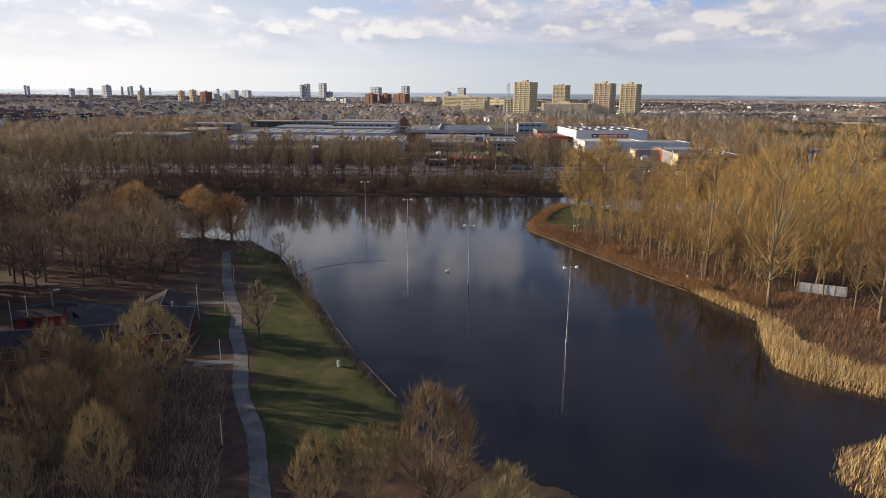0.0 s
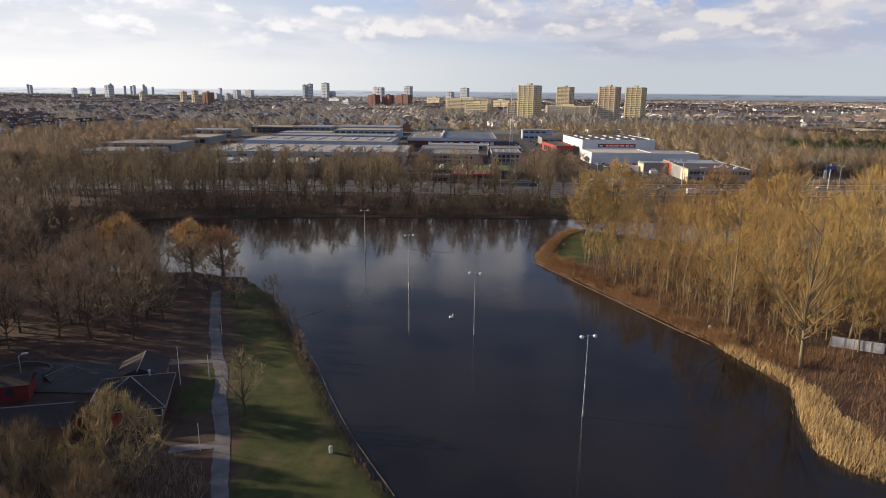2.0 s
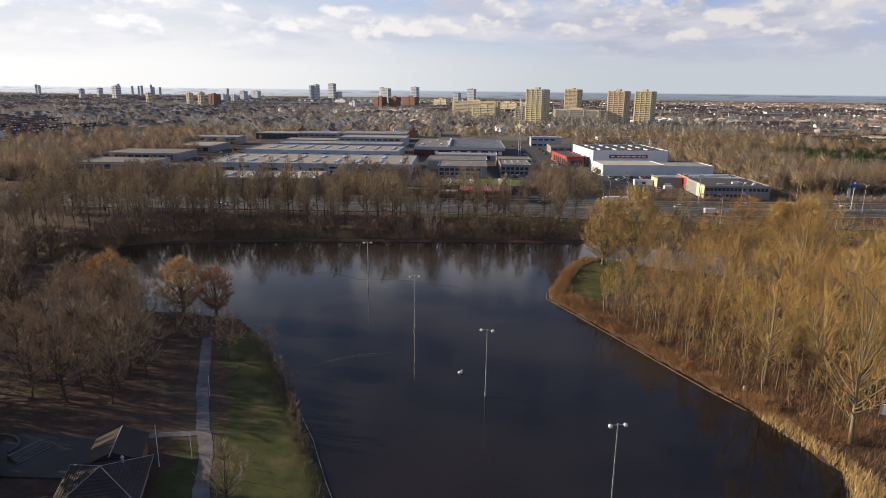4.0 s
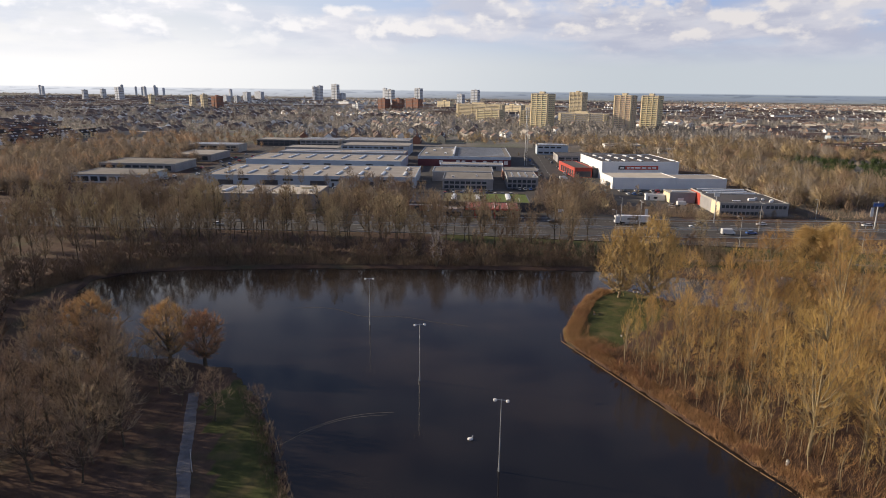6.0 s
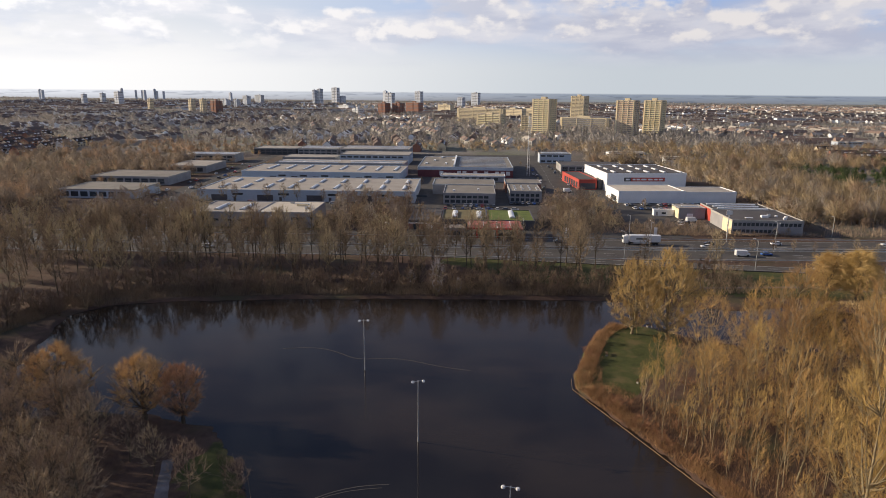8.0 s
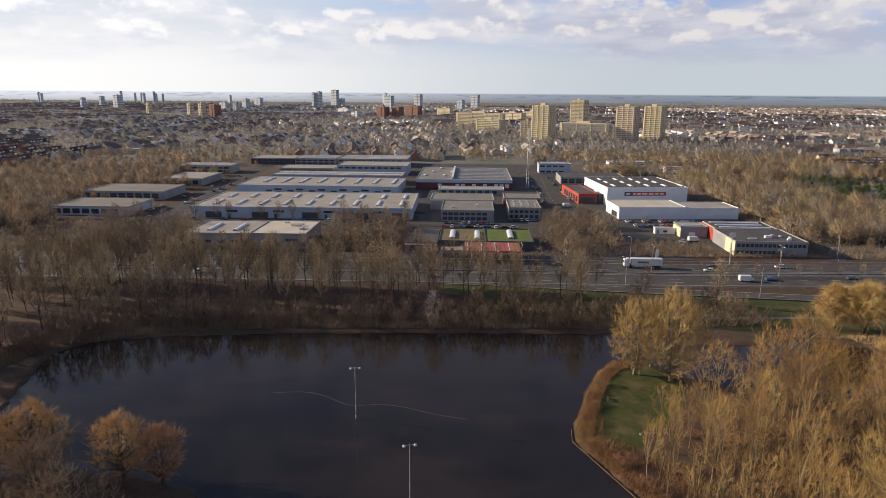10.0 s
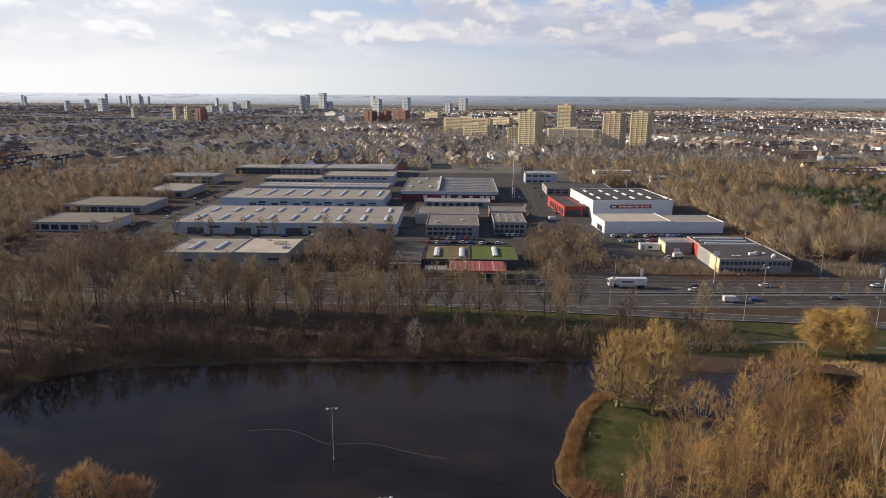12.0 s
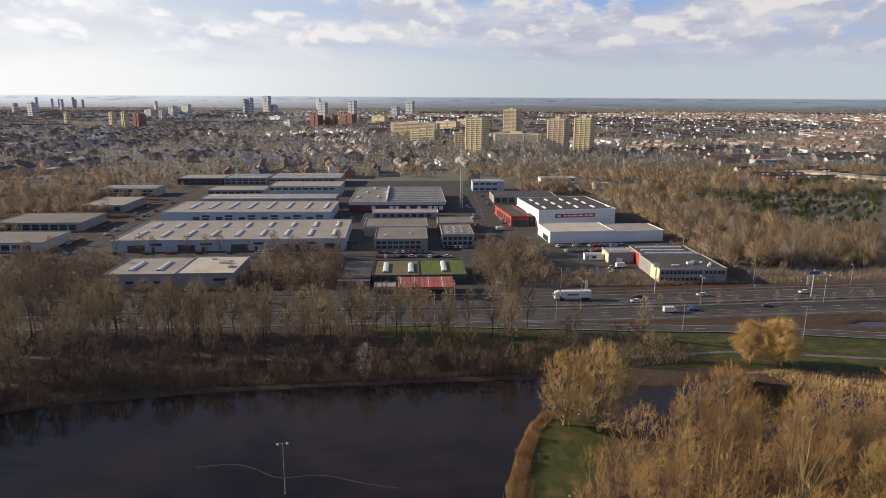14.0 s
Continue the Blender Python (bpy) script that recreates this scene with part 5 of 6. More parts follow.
def pavilion():
    ob = root("park_pavilion", pose(-18.2, -136.4, 0.6, 0, 0, 17), "low brick park pavilion with dark hipped tile roof", "pavilion")
    a, b = 4.9, 5.4
    part("wall", box(-a + 0.7, -b + 0.7, -0.4, a - 0.7, b - 0.7, 2.7, 0.03), BRICK_RED, ob)
    for k, (p, q) in enumerate((((-a, -b), (a, -b)), ((a, -b), (a, b)), ((a, b), (-a, b)), ((-a, b), (-a, -b)))):
        bm = bmesh.new()
        vs = [bm.verts.new(c) for c in ((*p, 2.55), (*q, 2.55), (0, 0, 5.0), (*p, 2.35), (*q, 2.35), (0, 0, 4.8))]
        for f in ((0, 1, 2), (5, 4, 3), (0, 3, 4, 1), (1, 4, 5, 2), (2, 5, 3, 0)):
            bm.faces.new([vs[i] for i in f])
        slope = part("roof_slope", bm, SLATE, ob, "dark tiled roof slope")
        part("hip_ridge", rod((*p, 2.60), (0, 0, 5.03), 0.07, 0.07, 6), GREY_WALL, ob)
        part("gutter", rod((*p, 2.5), (*q, 2.5), 0.06, 0.06, 6), GREY_WALL, ob)
        # courses of tiles
        for i in range(1, 12):
            t = i / 12
            c0 = Vector((*p, 2.56)).lerp(Vector((0, 0, 5.01)), t)
            c1 = Vector((*q, 2.56)).lerp(Vector((0, 0, 5.01)), t)
            part("tile_course", rod(c0, c1, 0.045, 0.045, 4), SLATE, slope)
    part("chimney", add_rod(rod((2.0, 2.0, 3.4), (2.0, 2.0, 4.7), 0.16, 0.16), (2.0, 2.0, 4.7), (2.0, 2.0, 4.95), 0.26, 0.05), STEEL, ob)
    for u in (1.2, 3.0):
        part("window", box(u, -b + 0.62, 1.2, u + 1.3, -b + 0.75, 2.3, 0.02), GLASS, ob)
        part("window_frame", box(u - 0.1, -b + 0.66, 1.1, u + 1.4, -b + 0.72, 2.4), WHITE, ob)
    part("door", box(-2, -b + 0.6, 0, -0.9, -b + 0.76, 2.1, 0.02), PAINT["red"], ob)
    # north wing with a lean-to roof
    part("wing_wall", box(-2.9, b - 0.7, -0.4, 3.1, b + 5.6, 2.6, 0.03), BRICK_RED, ob)
    part("wing_roof", gable_mesh(-2.9, b - 0.4, 3.1, b + 5.6, 2.6, 4.1, 0.4, "y"), SLATE, ob)
    part("wing_ridge", rod((0.1, b - 2.0, 4.12), (0.1, b + 6.0, 4.12), 0.07, 0.07, 6), GREY_WALL, ob)
    # long low wing to the west
    w = root("park_pavilion", pose(-30.5, -144.5, 0.6, 0, 0, 14), "long low brick wing with dark flat-pitched roof", "pavilion")
    part("wall", box(-7, -3, -0.4, 8, 3, 2.6, 0.03), BRICK_RED, w)
    part("roof", gable_mesh(-7, -3, 8, 3, 2.6, 4.2, 0.5), SLATE, w)
    part("ridge", rod((-7.5, 0, 4.22), (8.5, 0, 4.22), 0.07, 0.07, 6), GREY_WALL, w)
    for u in (-4, 0.5, 4):
        part("window", box(u, -3.08, 1.1, u + 1.6, -2.9, 2.2, 0.02), GLASS, w)
        part("window_frame", box(u - 0.1, -3.04, 1.0, u + 1.7, -2.96, 2.3), WHITE, w)
    r = root("red_hut", pose(-38.0, -133.4, 0.6, 0, 0, 20), "small dark red hut with a low brown roof", "hut")
    part("wall", box(-3.2, -2, -0.3, 3.2, 2, 2.4, 0.03), DARK_RED, r)
    part("roof", gable_mesh(-3.2, -2, 3.2, 2, 2.4, 3.2, 0.3), SLATE, r)
    for u in (-1.4, 0.4):
        part("window", box(u, -2.06, 1, u + 0.9, -1.94, 1.9), GLASS, r)
    tagged(part("pavement_5", box(-40, -132, 0.2, -24, -121.5, 0.74), ASPHALT, None), "grey paved yard beside the pavilion", "yard", kind="structure")
    st = root("garden_steps", pose(-33.1, -127.1, 0.7, 0, 0, 68), "low grey concrete seating steps", "steps")
    for i in range(5):
        part("step", box(-2.4, i * 0.4, -0.3, 2.4, 2.2, 0.17 * (i + 1), 0.02), DARK_CONCRETE, st)
    rw = root("ring_wall", pose(-41, -126.0, 0.7), "curved low concrete garden wall", "wall")
    for i in range(16):
        a = radians(-10 + 11.5 * i)
        o = part("wall_segment", box(-0.42, -0.2, -0.4, 0.42, 0.2, 0.5, 0.03), DARK_CONCRETE, rw)
        o.matrix_basis = pose(4.2 * math.cos(a), 3.4 * math.sin(a), 0, 0, 0, math.degrees(a) + 90)


pavilion()


def white_pole(x, y, h, label, name="flagpole"):
    ob = root(name, pose(x, y, ground_z(x, y)), label, "pole", "poles by the path")
    part("pole", rod((0, 0, -0.3), (0, 0, h), 0.07, 0.04), PAINT["white"], ob)
    part("cap", rod((0, 0, h), (0, 0, h + 0.12), 0.07, 0.05), STEEL, ob)


white_pole(-15.2, -128.5, 6.0, "white flagpole beside the pavilion")
for x, y, h in ((-11.6, -126.5, 4.0), (-5.2, -146, 3.6), (-38.5, -135.5, 6.0), (-40.0, -137.0, 5.5), (2.2, -166, 3.4), (-16.5, -108, 3.6)):
    white_pole(x, y, h, "slim pale park light post", "park_light")


def bent_light(x, y, h, arm, turn, label, group, double=False):
    ob = root("street_lamp", pose(x, y, 0.9, 0, 0, turn), label, "street lamp", group)
    part("pole", rod((0, 0, -0.6), (0, 0, h), 0.12, 0.07), STEEL, ob)
    for s in ((-1, 1) if double else (1,)):
        bracket = part("arm", rod((0, 0, h - 0.05), (s * arm, 0, h + 0.25), 0.05, 0.04, 6), STEEL, ob)
        part("lamp_head", box(s * arm - 0.45, -0.16, h + 0.18, s * arm + 0.45, 0.16, h + 0.36, 0.05), PAINT["white"], bracket, "pale lamp head")
    return ob


bent_light(-38.1, -130, 4.5, 0.8, 20, "curved pale yard lamp post", "lamps by the path")
for x, y, h, a in ((80.7, 55.7, 11.0, 160), (124.7, 46.4, 11.0, 165), (164.5, 38.2, 11.0, 170), (210, 33, 11.0, 170), (36, 60.5, 11.0, 160), (-8, 63.5, 11.0, 160), (-55, 66, 11, 165), (-100, 68.5, 11, 165)):
    bent_light(x, y, h, 1.4, a, "tall grey street lamp by the service road", "lamps by the motorway")
for x, y in ((143.2, 72.2), (93.9, 69.6), (44, 68.6), (-6, 68), (-56, 67.4), (-106, 66.9), (196, 74.5), (246, 78.5)):
    bent_light(x, y + 0.8, 12.0, 1.8, 90, "tall double-armed motorway lamp", "lamps by the motorway", True)
for x, y in ((226, 101.5), (93, 100), (-62, 100), (-112, 100), (182, 104)):
    bent_light(x, y, 9, 1.2, 200, "grey side-road lamp post", "lamps by the motorway")


def sign_mast(x, y, h, label, board, w, bh):
    ob = root("sign_post", pose(x, y, 0.9), label, "sign")
    part("post", rod((0, 0, -0.5), (0, 0, h), 0.22, 0.18), STEEL, ob)
    part("board", box(-w / 2, -0.3, h - bh, w / 2, -0.12, h, 0.03), board, ob)


sign_mast(131.5, 91, 13.5, "tall white advertising mast", PAINT["white"], 2.4, 1.8)
sign_mast(103, 95.5, 4.8, "white petrol price totem", PAINT["white"], 1.3, 4.2)
sign_mast(66, 103, 2.6, "small white twin notice board", PAINT["white"], 2.6, 1.4)


def gantry():
    ob = root("motorway_gantry", pose(-141.5, 71.3, 0.9), "blue motorway direction sign on a steel arm", "road sign")
    part("post", rod((0, 0, -0.5), (0, 0, 8.5), 0.25, 0.2), STEEL, ob)
    part("arm", rod((0, 0, 8.0), (8, 0, 8.2), 0.16, 0.12), STEEL, ob)
    for u in (1.0, 4.8):
        board = part("board", box(u, -0.3, 6.0, u + 3.4, -0.14, 9.4, 0.04), PAINT["blue"], ob, "blue direction board")
        for k in range(2):
            part("lettering_bar", box(u + 0.4, -0.34, 7.0 + k, u + 2.6, -0.29, 7.4 + k), PAINT["white"], board)
    g = root("motorway_gantry", pose(196, 83.5, 0.9, 0, 0, 5), "steel signal mast with blue boards", "road sign")
    part("post", rod((0, 0, -0.5), (0, 0, 12.2), 0.3, 0.2), STEEL, g)
    part("arm", rod((-2.5, 0, 11.4), (2.5, 0, 11.4), 0.12, 0.12), STEEL, g)
    part("board", box(-2.2, -0.25, 9.8, 2.4, -0.1, 11.2, 0.04), PAINT["blue"], g, "blue direction board")
    part("board", box(-3.0, -0.25, 5.5, -1.6, -0.1, 9.4, 0.04), PAINT["white"], g, "white sign board")


gantry()


def radio_mast():
    ob = root("radio_mast", pose(66, 307, 0.9), "tall lattice radio mast with antennas", "radio mast")
    h, feet = 44.0, [(0.9, 0), (-0.45, 0.78), (-0.45, -0.78)]
    for a, b in feet:
        part("leg", rod((a * 1.3, b * 1.3, -0.5), (a * 0.6, b * 0.6, h), 0.13, 0.1, 6), STEEL, ob)
    for i in range(22):
        z, k = i * 2.0, i % 3
        s0, s1 = 1.3 - 0.7 * z / h, 1.3 - 0.7 * (z + 2) / h
        p, q = feet[k], feet[(k + 1) % 3]
        part("brace", rod((p[0] * s0, p[1] * s0, z), (q[0] * s1, q[1] * s1, z + 2), 0.05, 0.05, 4), STEEL, ob)
    for z in (36, 39, 42):
        for a, b in feet:
            part("antenna", box(a * 1.5 - 0.18, b * 1.5 - 0.18, z, a * 1.5 + 0.18, b * 1.5 + 0.18, z + 2, 0.03), PAINT["white"], ob)
    part("spike", rod((0, 0, h - 1), (0, 0, h + 4), 0.06, 0.03, 6), STEEL, ob)


radio_mast()


def crash_barrier(name, points, label):
    ob = tagged(new(name), label, "barrier", kind="structure")
    line, verts, faces = strip(points, 0.12, 1.75, 8.0)
    k = len(verts)
    low = [(x, y, 1.45) for x, y, _ in verts]
    sides = []
    for i in range(0, k - 2, 2):
        sides += [(i, i + 2, k + i + 2, k + i), (i + 1, k + i + 1, k + i + 3, i + 3)]
    rail = new("rail", mesh_from("rail", verts + low, faces + sides, STEEL))
    rail.parent = ob
    bm = box(-0.06, -0.06, 0.8, 0.06, 0.06, 1.6)
    me = bpy.data.meshes.new("post")
    bm.to_mesh(me)
    bm.free()
    me.materials.append(STEEL)
    for i, p in enumerate(line):
        if -140 < p.x < 260:
            o = new("post", me)
            o.parent, o.location = ob, (p.x, p.y, 0)


MID = [(-400, 72), (-135, 71.2), (-2, 72.7), (104, 74.2), (237, 81.2), (420, 99)]
crash_barrier("barrier_1", [(x, y + 0.6) for x, y in MID], "steel crash barrier in the central reserve")
crash_barrier("barrier_2", [(x, y - 2.9) for x, y in MID], "steel crash barrier in the central reserve")
crash_barrier("barrier_3", [(x, y + 17) for x, y in MID], "steel crash barrier beside the motorway")
crash_barrier("barrier_4", [(x, y - 18) for x, y in MID], "steel crash barrier beside the motorway")


# ---- vehicles ----
def wheels(ob, xs, half, r):
    for x in xs:
        for s in (-1, 1):
            part("wheel", rod((x, s * half - 0.11, r), (x, s * half + 0.11, r), r, r, 10), RUBBER, ob)


def make_car(color):
    ob = root("car", Matrix(), color + " car parked or driving on asphalt", "car", "cars")
    bm = box(-2.1, -0.86, 0.3, 2.1, 0.86, 0.88, 0.12)
    part("body", bm, PAINT[color], ob)
    bm = bmesh.new()
    vs = [bm.verts.new(p) for p in ((-1.75, -0.78, 0.85), (1.0, -0.78, 0.85), (1.0, 0.78, 0.85), (-1.75, 0.78, 0.85), (-1.3, -0.64, 1.42), (0.35, -0.64, 1.42), (0.35, 0.64, 1.42), (-1.3, 0.64, 1.42))]
    for f in ((0, 1, 5, 4), (1, 2, 6, 5), (2, 3, 7, 6), (3, 0, 4, 7), (4, 5, 6, 7)):
        bm.faces.new([vs[i] for i in f])
    part("cabin", bm, GLASS, ob, "dark glass cabin")
    part("roof", box(-1.32, -0.66, 1.40, 0.37, 0.66, 1.47, 0.02), PAINT[color], ob)
    wheels(ob, (-1.3, 1.3), 0.78, 0.32)
    return ob


def make_van(color):
    ob = root("van", Matrix(), color + " delivery van on asphalt", "van", "vans")
    part("body", box(-2.6, -0.98, 0.35, 1.7, 0.98, 2.4, 0.12), PAINT[color], ob)
    part("bonnet", box(1.6, -0.95, 0.35, 2.7, 0.95, 1.3, 0.15), PAINT[color], ob)
    part("windscreen", box(1.55, -0.85, 1.35, 1.78, 0.85, 2.2, 0.05), GLASS, ob)
    wheels(ob, (-1.7, 1.8), 0.9, 0.36)
    return ob


def truck():
    ob = root("articulated_truck", pose(93.5, 83.2, 1.0, 0, 0, 180.5), "white articulated lorry on the motorway", "truck")
    trailer = part("trailer", box(-8.0, -1.27, 1.15, 4.3, 1.27, 3.95, 0.06), PAINT["white"], ob)
    part("cab", box(5.0, -1.22, 0.7, 7.2, 1.22, 3.6, 0.15), PAINT["white"], ob)
    part("windscreen", box(7.1, -1.05, 2.0, 7.26, 1.05, 3.0, 0.03), GLASS, ob)
    part("chassis", box(-7.6, -0.6, 0.7, 6.8, 0.6, 1.16), RUBBER, ob)
    for s in (-1, 1):
        part("side_skirt", box(-3.5, s * 1.2 - 0.04, 0.5, 3.0, s * 1.2 + 0.04, 1.15), STEEL, ob)
        part("lettering_bar", box(-2.5, s * 1.29 - 0.02, 2.2, 2.0, s * 1.29 + 0.02, 2.9), PAINT["grey"], trailer)
    part("roof_deflector", box(4.9, -1.1, 3.55, 6.2, 1.1, 4.0, 0.2), PAINT["white"], ob)
    wheels(ob, (-6.6, -5.3, -4.0, 4.6, 6.2), 1.1, 0.5)


truck()
first_of = {}


def park(kind, color, x, y, turn, z):
    key = (kind, color)
    m = pose(x, y, z, 0, 0, turn)
    if key not in first_of:
        first_of[key] = make_car(color) if kind == "car" else make_van(color)
        first_of[key].matrix_basis = m
    else:
        copy_thing(first_of[key], m)


def place_vehicles():
    rng = random.Random(21)
    colors = ["white", "silver", "black", "grey", "blue", "red", "white", "grey"]
    for x, y in ((122, 84), (119, 79), (150, 84), (138, 66), (60, 84), (10, 64), (-30, 83), (-36, 79.5), (170, 68), (196, 84), (-80, 64)):
        yy = y + (0 if x < 120 else (x - 104) * 0.05)
        park("car", rng.choice(colors), x, yy, 180 if y > 74 else 0, 1.0)
    park("van", "white", 128, 66, 0, 1.0)
    for i in range(13):
        if rng.random() < 0.85:
            park("car", rng.choice(colors), 110 + 3.1 * i, 179 + 0.2 * i + rng.uniform(-0.4, 0.4), 90 + rng.uniform(-4, 4), 0.89)
    for i in range(9):
        park("car", rng.choice(colors), 112 + 3.4 * i, 168 + rng.uniform(-1, 1), 90 + rng.uniform(-4, 4), 0.89)
    park("van", "blue", 140, 172, 0, 0.89)
    park("car", "green", 166, 176, 0, 0.89)
    park("van", "white", 131, 134, 10, 0.89)
    park("car", "white", 124, 126, 60, 0.89)
    park("car", "silver", 126, 132, 20, 0.89)
    for i in range(10):
        if rng.random() < 0.9:
            park("car", rng.choice(colors), 8 + 3.1 * i, 168 + rng.uniform(-0.5, 0.5), 90 + rng.uniform(-4, 4), 0.87)
    for i in range(9):
        park("car", rng.choice(colors), 10 + 4.6 * i, 158 + rng.uniform(-0.5, 0.5), rng.choice((0, 90)), 0.87)
    for i in range(6):
        park("car", rng.choice(colors), 46 + 3.2 * i, 178, 90, 0.87)
    park("van", "white", 84, 226, 20, 0.94)
    for i in range(16):
        park("car", rng.choice(colors), -158 + rng.choice((-5.2, 5.2)) - 0.06 * i * 5, 170 + 12 * i + rng.uniform(-2, 2), 94, 0.93)
    for i in range(16):
        park("car", rng.choice(colors), 80 + rng.choice((-9, -7.6, 8, 9.4)), 240 + 9 * i, 90 + rng.uniform(-8, 8), 0.94)
    for i in range(16):
        park(rng.choice(("car", "van")), rng.choice(("white", "silver", "grey")) if rng.random() < 0.7 else "red", -120 + 6.6 * i, 250 + rng.uniform(-2, 2), rng.choice((0, 90)), 0.87)
    for i in range(8):
        park("car", rng.choice(colors), -125 + 14 * i + rng.uniform(-3, 3), 169, 0, 0.87)


place_vehicles()


def pale_fence():
    ob = root("panel_screen", pose(92, -107.6, ground_z(95, -108) - 0.05, 0, 0, -24), "long white painted panel wall in the wood", "wall")
    for i in range(4):
        part("panel", box(i * 2.0, -0.09, 0, i * 2.0 + 1.96, 0.09, 1.9, 0.03), WHITE, ob)
        part("post", box(i * 2.0 - 0.08, -0.14, -0.2, i * 2.0 + 0.04, 0.14, 2.0), CONCRETE, ob)


pale_fence()


def bench(x, y, turn):
    ob = root("park_bench", pose(x, y, ground_z(x, y), 0, 0, turn), "weathered wooden park bench on the grass", "bench", "benches on the grass")
    for i in range(3):
        part("seat_slat", box(-0.9, -0.2 + 0.15 * i, 0.42, 0.9, -0.08 + 0.15 * i, 0.47), TIMBER, ob)
    for i in range(2):
        part("back_slat", box(-0.9, 0.26, 0.6 + 0.16 * i, 0.9, 0.3, 0.72 + 0.16 * i), TIMBER, ob)
    for s in (-0.75, 0.75):
        part("leg", box(s - 0.05, -0.2, -0.2, s + 0.05, 0.3, 0.42, 0.01), CONCRETE, ob)


for x, y, a in ((66, -14.5, 10), (72, -12.8, 20), (56.5, -33, 80), (60.5, -48, 40)):
    bench(x, y, a)


def bin_at(x, y, label):
    ob = root("litter_bin", pose(x, y, ground_z(x, y)), label, "bin")
    part("body", rod((0, 0, -0.05), (0, 0, 0.8), 0.24, 0.26, 10), PAINT["white"], ob)
    part("lid", rod((0, 0, 0.8), (0, 0, 0.9), 0.28, 0.16, 10), CONCRETE, ob)


bin_at(10.8, -145.6, "white litter bin at the lake edge")
bin_at(73.5, -106.5 + 6, "pale concrete post at the shore")


# ---- the town ----
def house_row(n, wall, roof, label, seed):
    """A terrace of n houses with gable roof, dormers, chimneys and windows."""
    rng = random.Random(seed)
    ob = root("terraced_houses", Matrix(), label, "houses", "terraces of the town")
    w, d, h = 5.6 * n, 9.0, 5.6
    bm = bmesh.new()
    ring = [(-d / 2, -0.5), (d / 2, -0.5), (d / 2, h), (0, h + 3.45), (-d / 2, h)]
    ends = [[bm.verts.new((s * w / 2, y, z)) for y, z in ring] for s in (-1, 1)]
    for i in range(5):
        bm.faces.new((ends[0][i], ends[0][(i + 1) % 5], ends[1][(i + 1) % 5], ends[1][i]))
    bm.faces.new(ends[0]), bm.faces.new(ends[1])
    bmesh.ops.recalc_face_normals(bm, faces=bm.faces)
    part("wall", bm, wall, ob)
    bm = bmesh.new()
    for s in (-1, 1):
        low, high = (s * (d / 2 + 0.4), h - 0.25), (0, h + 3.6)
        vs = [bm.verts.new((x, y, z)) for x in (-w / 2 - 0.15, w / 2 + 0.15) for y, z in (low, high)]
        bm.faces.new((vs[0], vs[1], vs[3], vs[2]))
    bmesh.ops.remove_doubles(bm, verts=bm.verts, dist=0.001)
    bmesh.ops.recalc_face_normals(bm, faces=bm.faces)
    bmesh.ops.solidify(bm, geom=list(bm.faces), thickness=-0.2)
    top = part("roof", bm, roof, ob)
    for i in range(n):
        x = -w / 2 + 5.6 * (i + 0.5)
        part("window", box(x - 2.0, -d / 2 - 0.06, 3.4, x + 2.0, -d / 2 + 0.05, 4.8), WHITE if i % 2 else GLASS, ob)
        part("window", box(x - 2.0, -d / 2 - 0.06, 0.7, x + 0.6, -d / 2 + 0.05, 2.2), GLASS, ob)
        if i % 2 == 0:
            part("chimney", box(x + 2.3, -0.4, h + 2.4, x + 3.1, 0.4, h + 4.6), BRICK_RED, top)
        if rng.random() < 0.4:
            part("dormer", box(x - 1.4, -3.4, h + 0.5, x + 1.4, -1.0, h + 2.4, 0.03), WHITE, top)
    return ob


TERRACES = [house_row(4, WHITE, TILE_ROOF, "white terraced houses with dark tiled roofs", 1), house_row(5, BRICK_RED, TILE_ROOF, "red brick terraced houses with tiled roofs", 2),
            house_row(3, CREAM, SLATE, "cream terraced houses with dark roofs", 3)]


def clear_of_blocks(x, y):
    if 150 < x < 360 and y < 900 or 60 < x < 360 and y < 600:
        return False
    return not (-260 < x < 220 and y < 505)


